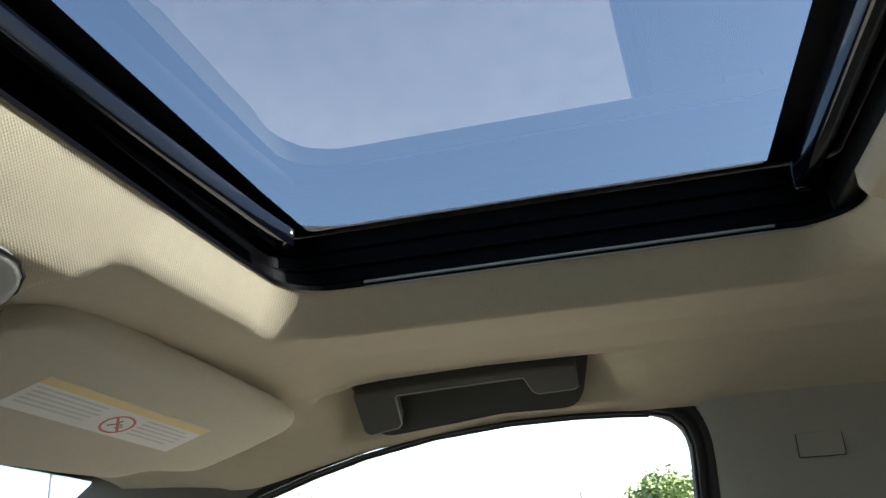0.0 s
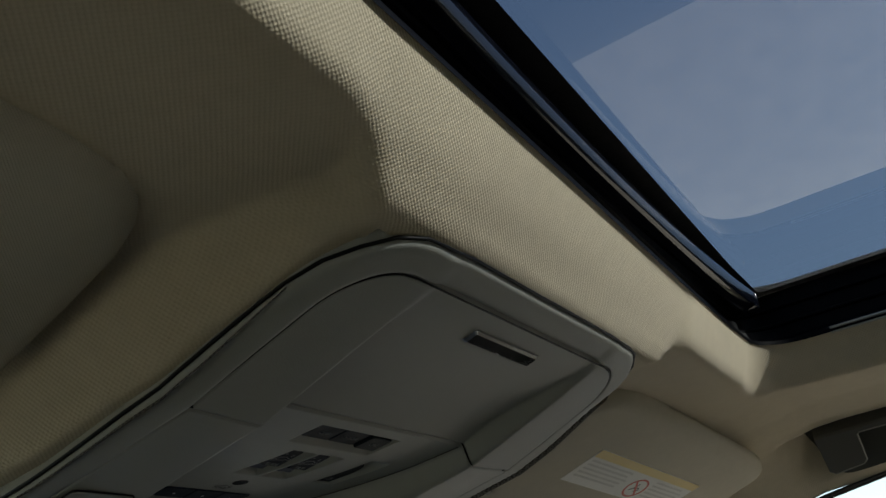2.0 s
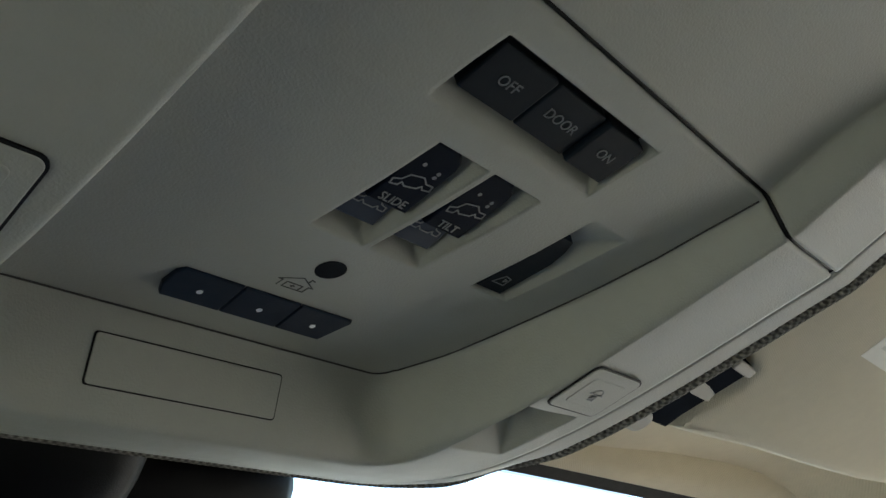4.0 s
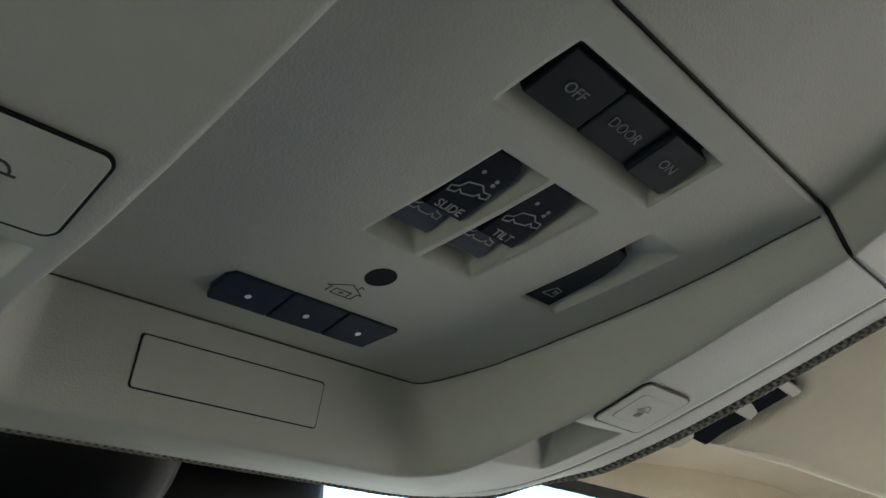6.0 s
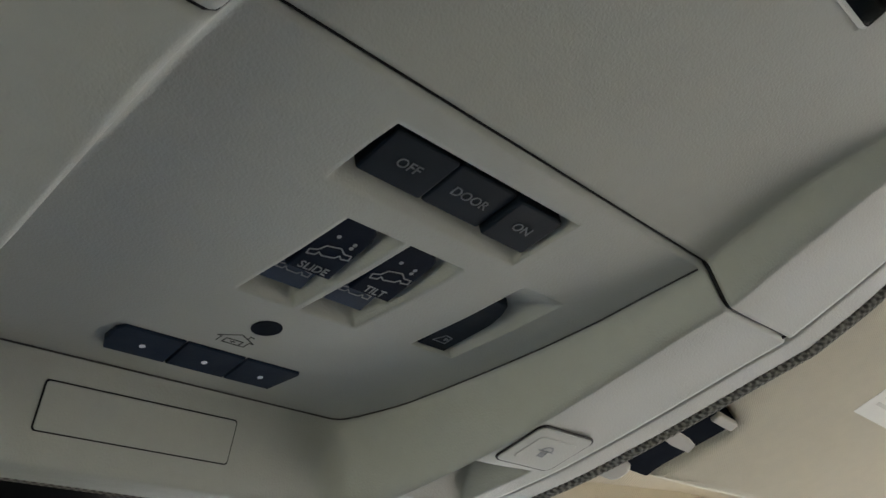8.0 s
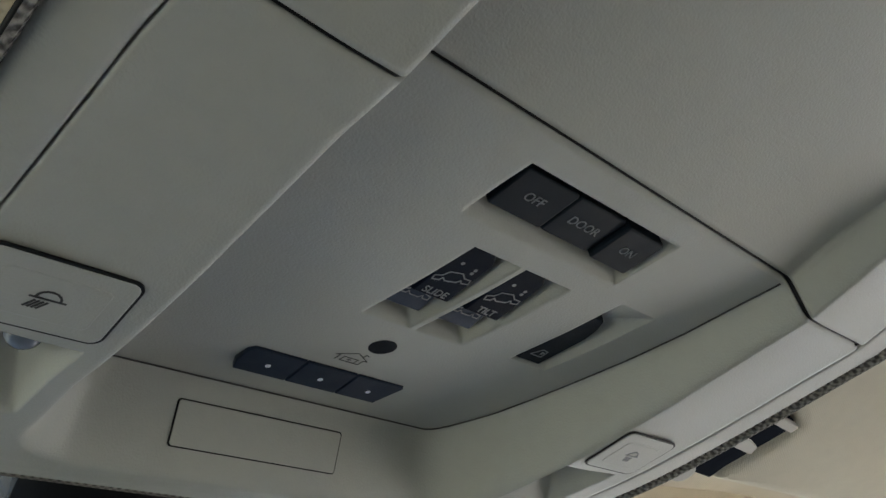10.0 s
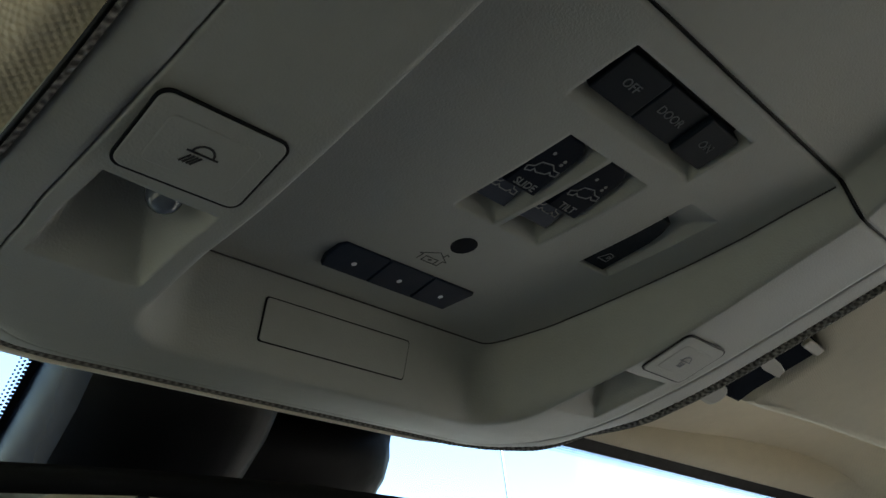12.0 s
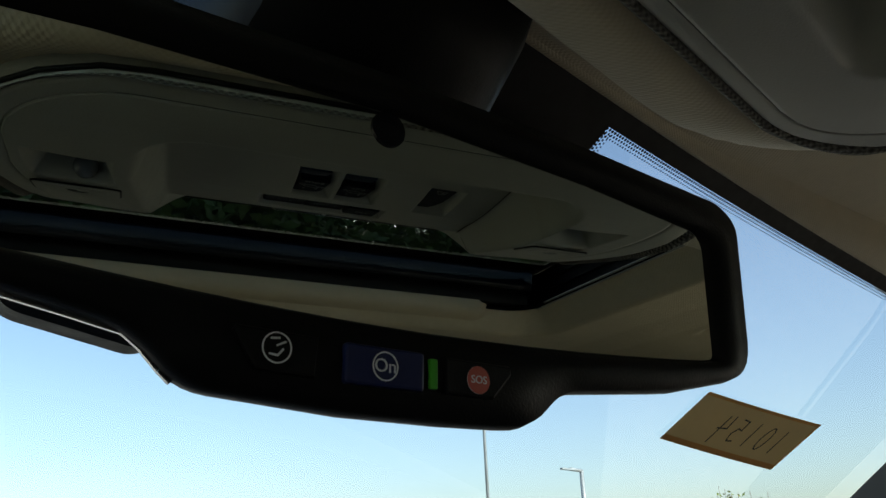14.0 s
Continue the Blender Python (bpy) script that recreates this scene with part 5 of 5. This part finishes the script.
def mirror_key(outline, mat, label):
    return part("mirror_key", slab_bm(outline, 0.0020, 0.0006, m=mirror_m @ Matrix.Translation((0, 0, 0.0030))), mat, mirror, label)


def key_icon(u, v, lines_, mat, key):
    m = mirror_m @ Matrix.Translation((u, v, 0.0050))
    part("icon", ring_bm(0.0026, 0.0029, 0.00015, m), mat, key)
    if lines_:
        part("icon", stroke_bm(lines_, 0.0004, 0.00015, m), mat, key)


k1 = mirror_key([(-0.0325, 0.0030), (-0.0280, -0.0036), (-0.0165, -0.0040), (-0.0160, 0.0036), (-0.0320, 0.0040)], BLACK, "black call key")
key_icon(-0.0243, 0.0006, [[(-0.0014, -0.0012), (0.0002, -0.0014), (0.0012, -0.0002)], [(0.0, 0.0004), (0.0016, 0.0012)], [(-0.0012, 0.0016), (0.0004, 0.0018)]], DOT, k1)
k2 = mirror_key(rounded_rect(-0.0105, 0.0075, -0.0042, 0.0036, 0.0008), BLUE, "deep blue assistance key")
key_icon(-0.0017, -0.0002, [], DOT, k2)
lettering("icon_text", "On", 0.0038, mirror_m @ Matrix.Translation((-0.0017, -0.0002, 0.0051)), DOT, k2)
part("indicator", slab_bm(rounded_rect(0.0090, 0.0110, -0.0034, 0.0028, 0.0004), 0.0012, 0.0003, m=mirror_m @ Matrix.Translation((0, 0, 0.0034))), GREEN_LED, mirror, "green indicator strip")
k3 = mirror_key([(0.0130, -0.0040), (0.0250, -0.0040), (0.0300, 0.0014), (0.0296, 0.0034), (0.0130, 0.0034)], BLACK, "black emergency key")
part("emergency_disc", disc_bm(0.0029, 0.0002, mirror_m @ Matrix.Translation((0.0208, -0.0005, 0.0050))), RED, k3, "red disc")
key_icon(0.0208, -0.0005, [], DOT, k3)
lettering("icon_text", "SOS", 0.0024, mirror_m @ Matrix.Translation((0.0208, -0.0005, 0.0053)), DOT, k3)
arm0 = mirror_m @ Vector((0.0, 0.045, -0.036))
tube("arm", [arm0, arm0 + Vector((0.005, 0.035, 0.012)), arm0 + Vector((0.012, 0.075, 0.028)), Vector((0.018, shield_y(0.018, 1.395) - 0.004, 1.395))], 0.013, BLACK, mirror, sides=14, label="black mirror arm")


# ---------------------------------------------------------------- pillars, doors and the rest of the shell
WINDOW_TOP = [(0.62, 1.245), (0.50, 1.322), (0.42, 1.362), (0.343, 1.3935), (0.29, 1.410), (0.237, 1.4235), (0.17, 1.4350), (0.099, 1.4410), (0.04, 1.4415), (0.001, 1.4400), (-0.025, 1.4380), (-0.043, 1.4320), (-0.053, 1.4220), (-0.0575, 1.4060), (-0.056, 1.3660), (-0.050, 1.25), (-0.045, 1.00)]


def side_x(z):
    return 0.584 + 0.22 * (1.44 - z)


def build_side(side):
    word = "passenger" if side > 0 else "driver"
    no = 1 if side > 0 else 2
    # weather seal round the front window, two lips
    seal = thing("door_%d" % no, "black rubber sealed front door frame with clear window", "car door", kind="structure")
    for d, r, mat, lab in ((0.004, 0.0026, RUBBER, "black outer seal lip"), (0.0, 0.0016, RUBBER, "black inner seal lip")):
        path = [(side * (side_x(z) + d * 3), y, z - (0.0016 if y > -0.04 else 0)) for y, z in WINDOW_TOP if d == 0 or y > -0.03]
        tube("seal", path, r, mat, seal, sides=8, label=lab)
    # door frame above the glass
    verts, faces = [], []
    top = [(y, z) for y, z in WINDOW_TOP if y > -0.03]
    for y, z in top:
        verts += [(side * (side_x(z) + dx), y, z + dz) for dx, dz in ((0.0035, 0.0020), (0.016, 0.0035), (0.020, 0.012), (0.010, 0.045))]
    faces = [(i * 4 + q, i * 4 + q + 1, (i + 1) * 4 + q + 1, (i + 1) * 4 + q) for i in range(len(top) - 1) for q in range(3)]
    mesh_object("door_frame", verts, faces, RUBBER, seal, True, "black door frame above the glass")
    # broad rubber channel at the rear of the window
    verts, faces = [], []
    chan = [(0.02, 1.4410), (0.001, 1.4400), (-0.012, 1.4392), (-0.025, 1.4380), (-0.035, 1.4357), (-0.043, 1.4320), (-0.049, 1.4275), (-0.053, 1.4220), (-0.056, 1.4150), (-0.0575, 1.4060), (-0.0575, 1.39), (-0.056, 1.3660), (-0.053, 1.31), (-0.050, 1.25), (-0.045, 1.00)]
    for i, (y, z) in enumerate(chan):
        p, q = chan[max(i - 1, 0)], chan[min(i + 1, len(chan) - 1)]
        t = Vector((q[0] - p[0], q[1] - p[1])).normalized()
        o_ = Vector((t.y, -t.x))                    # away from the glass
        f = min(1.0, max(0.08, (0.012 - y) / 0.06))
        for off, dx in ((-0.003, 0.020), (0.0, 0.008), (0.003, 0.002), (0.008, 0.0005), (0.0095, 0.006), (0.011, 0.0005), (0.016, -0.001), (0.0195, 0.001)):
            verts.append((side * (side_x(z) + dx), y + o_.x * off * f, z + o_.y * off * f))
    faces = [(i * 8 + q, i * 8 + q + 1, (i + 1) * 8 + q + 1, (i + 1) * 8 + q) for i in range(len(chan) - 1) for q in range(7)]
    mesh_object("channel", verts, faces, RUBBER, seal, True, "black rubber window channel")
    # pane
    outline = [(y, z) for y, z in WINDOW_TOP] + [(0.95, 1.00)]
    verts = [(side * (side_x(z) + 0.018), y, z + 0.004) for y, z in outline]
    pane = mesh_object("pane", verts, [tuple(range(len(outline)))], GLASS_SIDE if side > 0 else GLASS_DRIVER, seal, False, "clear side glass")
    facing(pane, (0, 0, 1.2)).visible_shadow = False
    # door lining below the sill
    verts, faces = [], []
    for y in np.linspace(-0.75, 1.05, 19):
        for z, dx in ((1.005, 0.03), (1.00, 0.0), (0.93, -0.03), (0.70, -0.04), (0.40, -0.02), (0.25, 0.02)):
            verts.append((side * (side_x(1.0) + dx), y, z))
    faces = [(i * 6 + q, (i + 1) * 6 + q, (i + 1) * 6 + q + 1, i * 6 + q + 1) for i in range(18) for q in range(5)]
    mesh_object("door_lining", verts, faces, SEATING, seal, True, "dark door lining")
    # A pillar trim
    verts, faces = [], []
    n = 24
    for i in range(n + 1):
        f = i / n
        zf = 1.418 - 0.43 * f
        xf = 0.560 + 0.06 * f + 0.02
        fy = shield_y(xf, zf) - 0.012
        by = np.interp(f, [0, 0.2, 0.45, 1], [0.335, 0.42, 0.53, 0.98])
        zb = float(np.interp(by, [0.335, 0.42, 0.50, 0.62, 0.98], [1.404, 1.366, 1.326, 1.249, 1.0]))
        xb = side_x(zb)
        for g in np.linspace(0, 1, 9):
            bulge = 0.010 * math.sin(math.pi * g)
            verts.append((side * (xf + (xb - xf) * g - bulge), fy + (by - fy) * g, zf + (zb - zf) * g - bulge * 0.6))
    # tucked up behind the headliner
    verts = [(x + side * 0.012, y, z + 0.035) for x, y, z in verts[:9]] + verts
    faces = [(i * 9 + q, i * 9 + q + 1, (i + 1) * 9 + q + 1, (i + 1) * 9 + q) for i in range(n + 1) for q in range(8)]
    tagged(mesh_object("pillar_trim", verts, faces, TRIM_SHADED), "beige windshield pillar trim, shade put into its colour", "pillar trim", kind="structure")
    # B pillar trim with its cap
    pil = thing("pillar_trim", "grey-beige moulded centre pillar trim below the headliner", "pillar trim", kind="structure")
    verts, faces = [], []
    zs = [1.458, 1.437, 1.432, 1.425, 1.41, 1.38, 1.33, 1.25, 1.1, 0.95]
    ys = [(-0.064, 0.014), (-0.068, 0.004), (-0.076, -0.002), (-0.088, -0.006), (-0.11, -0.008), (-0.16, -0.009), (-0.22, -0.008), (-0.30, -0.006), (-0.345, 0.0), (-0.36, 0.014)]
    for z in zs:
        for y, dx in ys:
            flare = 0.0
            if y > -0.10:
                flare = 0.006 * float(smoothstep(1.415, 1.440, z)) * (1 if y > -0.08 else 0.5)
            verts.append((side * (side_x(z) + dx), y + flare, z + (0.003 if z > 1.43 else 0)))
    k = len(ys)
    faces = [(i * k + q, i * k + q + 1, (i + 1) * k + q + 1, (i + 1) * k + q) for i in range(len(zs) - 1) for q in range(k - 1)]
    mesh_object("panel", verts, faces, TRIM, pil, True)
    xm = side_x(1.40) - 0.0095
    cap_m = Matrix(((0, 0, -side, side * xm), (-side, 0, 0, -0.1565), (0, 1, 0, 1.3985), (0, 0, 0, 1)))
    part("cap_gap", slab_bm(rounded_rect(-0.0180, 0.0180, -0.0102, 0.0102, 0.0016), 0.0008, 0.0002, m=cap_m), BLACK, pil)
    part("cap", slab_bm(rounded_rect(-0.0174, 0.0174, -0.0096, 0.0096, 0.0014), 0.0016, 0.0004, m=cap_m), TRIM, pil, "rectangular blank cap")
    # unseen rear door glass with its light-cutting tint, frame and rear quarter
    rear = mesh_object("rear_door_glass", [(side * 0.625, -0.33, 0.99), (side * 0.625, -1.32, 0.99), (side * 0.575, -1.32, 1.43), (side * 0.575, -0.33, 1.45)], [(0, 1, 2, 3)], GLASS_DARK, None, False)
    tagged(facing(rear, (0, -0.8, 1.2)), "unseen rear door glass, tint added to cut light", "window glass", kind="structure")
    tagged(part("rear_pillar", box_bm(side * 0.60 - 0.03, side * 0.60 + 0.03, -2.05, -1.30, 0.95, 1.42, 0.01), TRIM, None), "beige rear pillar trim", "pillar trim", kind="structure")
    tagged(part("rear_side_lining", box_bm(side * 0.66 - 0.03, side * 0.66 + 0.03, -2.05, -0.75, 0.25, 0.995, 0.01), SEATING, None), "beige rear side lining", "side lining", kind="structure")


build_side(1)
build_side(-1)

tagged(part("cabin_floor", box_bm(-0.72, 0.72, -2.1, 1.3, 0.18, 0.22), LINING, None), "dark carpeted cabin floor", "floor", kind="structure")
tagged(part("dashboard", box_bm(-0.68, 0.68, 0.78, 1.45, 0.30, 0.97, 0.03), DASH, None), "grey dashboard below the windshield", "dashboard", kind="structure")
tagged(part("tailgate_lining", box_bm(-0.68, 0.68, -2.10, -2.05, 0.25, 0.98, 0.01), LINING, None), "dark tailgate lining", "tailgate", kind="structure")

rear_glass = mesh_object("rear_window", [(-0.58, -2.06, 1.0), (0.58, -2.06, 1.0), (0.56, -1.98, 1.36), (-0.56, -1.98, 1.36)], [(0, 1, 2, 3)], GLASS_DARK, None, False)
facing(rear_glass, (0, 0, 1.2))
tagged(rear_glass, "rear window glass, dark tint added to cut light", "rear window", kind="structure")
roof = sweep_opening("roof_skin", [(0.02, 1.576), (0.10, 1.574)], PAINT, None)
V = outline_offset(0.10, (80, 40, 14))
me = roof.data
bm = bmesh.new()
bm.from_mesh(me)
bm.verts.ensure_lookup_table()
m_ = len(V)
ringv = [bm.verts[m_ + j] for j in range(m_)]
outv = []
for x, y in V:
    dx, dy = x / 0.482, (y - 0.0175) / 0.2855
    k = max(abs(dx), abs(dy))
    ux, uy = dx / k, dy / k
    outv.append(bm.verts.new((ux * 0.64, 0.0175 + (uy * 0.56 if uy > 0 else uy * 2.0), 1.47 if uy > -0.9 else 1.42)))
for j in range(m_):
    l = (j + 1) % m_
    bm.faces.new((ringv[j], ringv[l], outv[l], outv[j]))
bm.to_mesh(me)
bm.free()
tagged(roof, "painted outer roof skin", "roof", kind="structure")


# ---------------------------------------------------------------- outside
GROUND = -0.30
bm = bmesh.new()
bmesh.ops.create_grid(bm, x_segments=60, y_segments=60, size=900)
bm.transform(Matrix.Translation((0, 0, GROUND)))
tagged(part("ground", bm, GRASS, None), "dry green field reaching the horizon", "ground", kind="structure")
# driver-side edge is unseen, set close to the car to cut bounced light
tagged(part("parking_lot", box_bm(-0.95, 24, -30, 34, GROUND - 0.2, GROUND + 0.02), ASPHALT, None), "pale weathered concrete car lot, cut short to shape bounced light", "pavement", kind="structure")


def crown(name, centre_, radii, clumps, leaf, mat, parent, seed):
    """A crown of many small leaf blades in uneven clumps."""
    rnd = random.Random(seed)
    verts, faces = [], []
    centre_ = Vector(centre_)
    for _ in range(clumps):
        while True:
            p = Vector((rnd.uniform(-1, 1), rnd.uniform(-1, 1), rnd.uniform(-1, 1)))
            if 0.25 < p.length < 1:
                break
        c = centre_ + Vector((p.x * radii[0], p.y * radii[1], p.z * radii[2]))
        size = rnd.uniform(0.10, 0.24) * min(radii)
        for _ in range(26):
            q = c + Vector((rnd.gauss(0, 1), rnd.gauss(0, 1), rnd.gauss(0, 0.8))) * size
            a = Vector((rnd.uniform(-1, 1), rnd.uniform(-1, 1), rnd.uniform(-0.6, 0.6))).normalized() * leaf * rnd.uniform(0.6, 1.3)
            b = a.cross(Vector((rnd.uniform(-1, 1), rnd.uniform(-1, 1), rnd.uniform(-1, 1)))).normalized() * leaf * 0.45
            k = len(verts)
            verts += [q - a, q + b, q + a, q - b]
            faces.append((k, k + 1, k + 2, k + 3))
    return mesh_object(name, verts, faces, mat, parent, False)


def tree(x, y, top, spread, seed, mat=None, bare=0.25, clumps=150):
    t = thing("tree", "broad leafy green tree beyond the car lot", "tree", "trees at the field")
    rnd = random.Random(seed)
    h = top - GROUND
    base = Vector((x, y, GROUND))
    mid = base + Vector((rnd.uniform(-0.2, 0.2), rnd.uniform(-0.2, 0.2), h * 0.45))
    tube("trunk", [base, base.lerp(mid, 0.5), mid, base + Vector((0, 0, h * 0.8))], h * 0.028, BARK, t, sides=8, taper=h * 0.008)
    for _ in range(6):
        a = rnd.uniform(0, 6.28)
        s = base.lerp(mid, rnd.uniform(0.7, 1.1))
        e = s + Vector((math.cos(a) * spread * 0.7, math.sin(a) * spread * 0.7, h * rnd.uniform(0.15, 0.4)))
        tube("limb", [s, s.lerp(e, 0.5) + Vector((0, 0, h * 0.03)), e], h * 0.012, BARK, t, sides=6, taper=h * 0.003)
    crown("crown", (x, y, GROUND + h * (bare + 1) / 2), (spread, spread, h * (1 - bare) / 2), clumps, h * 0.022 + 0.05, mat or LEAF, t, seed)
    return t


def bush(x, y, top, spread, seed):
    b = thing("bush", "pale green bush with upright shoots", "bush", "bushes at the field")
    h = top - GROUND
    crown("crown", (x, y, GROUND + h * 0.5), (spread, spread, h * 0.5), 60, 0.10, LEAF_PALE, b, seed)
    rnd = random.Random(seed)
    for _ in range(7):
        a = rnd.uniform(0, 6.28)
        p = Vector((x + math.cos(a) * spread * 0.3, y + math.sin(a) * spread * 0.3, GROUND))
        tube("stem", [p, p + Vector((math.cos(a) * spread * 0.3, math.sin(a) * spread * 0.3, h * rnd.uniform(0.9, 1.1)))], 0.03, BARK, b, sides=5, taper=0.008)
    return b


# trees and bushes beyond the passenger window
tree(46, -0.5, 4.3, 2.1, 1, LEAF_PALE, clumps=240)
tree(47, -4.6, 3.5, 1.5, 2)
tree(52, -5.5, 2.6, 2.4, 3)
tree(50, -9.0, 3.0, 2.4, 8)
bush(33, 5.0, 2.9, 0.8, 4)
bush(33, 6.7, 2.5, 0.5, 5)
bush(40, 3.0, 1.95, 0.6, 6)
bush(34, 2.0, 2.4, 0.5, 7)
bush(31, 13.6, 3.6, 0.9, 9)
bush(30, 12.0, 3.2, 0.5, 10)
bush(36, 9.5, 2.1, 0.5, 11)
# dead tree
dead = thing("dead_tree", "bare dead tree with short stubs", "tree")
base = Vector((36, 3.0, GROUND))
tube("trunk", [base, base + Vector((0, 0.05, 1.5)), base + Vector((0, -0.05, 2.6)), base + Vector((0, 0.06, 3.65))], 0.085, BARK, dead, sides=7, taper=0.02)
rnd = random.Random(12)
for k in range(9):
    z = 1.7 + 0.2 * k
    s = base + Vector((0, 0.0, z))
    a = rnd.choice((-1, 1))
    tube("limb", [s, s + Vector((0.02, a * rnd.uniform(0.1, 0.26), rnd.uniform(0.05, 0.25)))], 0.02, BARK, dead, sides=5, taper=0.006)

# trees behind the car, seen in the mirror through the rear window;
# height and density added to block bright sky behind the sunroof
for k in range(7):
    tree(-14 + 5.2 * k, -30 - (k % 3) * 2.5, 13.5 + 0.8 * ((k * 5) % 4), 4.4, 20 + k, bare=0.08, clumps=680)

# lamp posts
def lamp_post(x, y, h, reach, r):
    p = thing("street_lamp", "tall grey steel street lamp beside the lot", "street lamp", "street lamps")
    tube("pole", [(x, y, GROUND), (x, y, GROUND + h * 0.5), (x, y, GROUND + h)], r * 1.15, STEEL, p, sides=10, taper=r * 0.85)
    tube("arm", [(x, y, GROUND + h - 0.05), (x - reach * 0.55, y, GROUND + h)], r * 0.7, STEEL, p, sides=8)
    part("lamp_head", slab_bm(rounded_rect(-reach, -reach * 0.35, -0.16, 0.16, 0.10), 0.16, 0.05, m=Matrix.Translation((x, y, GROUND + h - 0.12))), STEEL, p, "flat lamp head")
    return p


lamp_post(64.5, 40.6, 9.4, 3.2, 0.22)
lamp_post(50.2, 40.0, 30.0, 2.2, 0.11)
lamp_post(43.0, 1.55, 2.55, 0.8, 0.04)

# white car across the lot, its windshield towards us
car = thing("parked_car", "white parked car with yellow sale lettering on its windshield", "car")
CX, CY, CZ = 6.5, 0.30, 1.425
w2 = 0.80
roof_sec = [(-0.03, CZ - 0.045, 0.90), (0.05, CZ - 0.008, 0.90), (0.25, CZ + 0.015, 0.90), (1.2, CZ + 0.03, 0.90), (2.2, CZ - 0.05, 0.88), (2.9, 0.85, 0.98), (3.4, 0.70, 0.98)]
bonnet_sec = [(-1.88, 0.52, 0.92), (-1.4, 0.64, 1.0), (-0.62, 0.71, 1.0), (-0.54, 0.70, 1.0)]
ks = 13
for panel, sec in (("car_roof", roof_sec), ("bonnet", bonnet_sec)):
    verts, faces = [], []
    for dx, z, wf in sec:
        for j in range(ks):
            f = -1 + 2 * j / (ks - 1)
            verts.append((CX + dx, CY + f * w2 * wf, z - 0.05 * abs(f) ** 3))
    faces = [(i * ks + j, i * ks + j + 1, (i + 1) * ks + j + 1, (i + 1) * ks + j) for i in range(len(sec) - 1) for j in range(ks - 1)]
    mesh_object(panel, verts, faces, PAINT, car, True, "white painted panel")
part("lower_body", box_bm(CX - 1.9, CX + 3.4, CY - 0.92, CY + 0.92, 0.02, 0.66, 0.10), PAINT, car)
part("front_grille", box_bm(CX - 1.93, CX - 1.85, CY - 0.5, CY + 0.5, 0.2, 0.42, 0.02), BLACK, car, "black grille")
mesh_object("car_windshield", [(CX - 0.56, CY - 0.76, 0.70), (CX - 0.56, CY + 0.76, 0.70), (CX - 0.03, CY + 0.66, CZ - 0.072), (CX - 0.02, CY + 0.40, CZ - 0.052), (CX - 0.02, CY - 0.40, CZ - 0.052), (CX - 0.03, CY - 0.66, CZ - 0.072)], [(0, 1, 2, 3, 4, 5)], CAR_GLASS, car, False, "dark windshield")
for sgn in (-1, 1):
    tube("roof_pillar", [(CX - 0.58, CY + sgn * 0.80, 0.68), (CX - 0.03, CY + sgn * 0.70, CZ - 0.075)], 0.030, PAINT, car, sides=8)
    for wx in (-1.1, 2.2):
        wheel = part("wheel", disc_bm(0.34, 0.22, Matrix.Translation((CX + wx, CY + sgn * 0.92, 0.04)) @ Matrix.Rotation(radians(90), 4, "X") @ Matrix.Translation((0, 0, -0.11))), RUBBER, car, "black tyre")
        part("rim", disc_bm(0.21, 0.24, Matrix.Translation((CX + wx, CY + sgn * 0.92, 0.04)) @ Matrix.Rotation(radians(90), 4, "X") @ Matrix.Translation((0, 0, -0.12))), STEEL, wheel)
wa = Vector((0, -1, 0))
wb = Vector((0.54, 0, 0.673)).normalized()
wm = Matrix((wa, wb, wa.cross(wb))).transposed().to_4x4()
wm.translation = Vector((CX - 0.052, CY - 0.264, CZ - 0.092))
lettering("sale_lettering", "SAVE 2018", 0.098, wm @ Matrix.Translation((0, 0, 0.012)), YELLOW_INK, car, "yellow painted sale lettering")
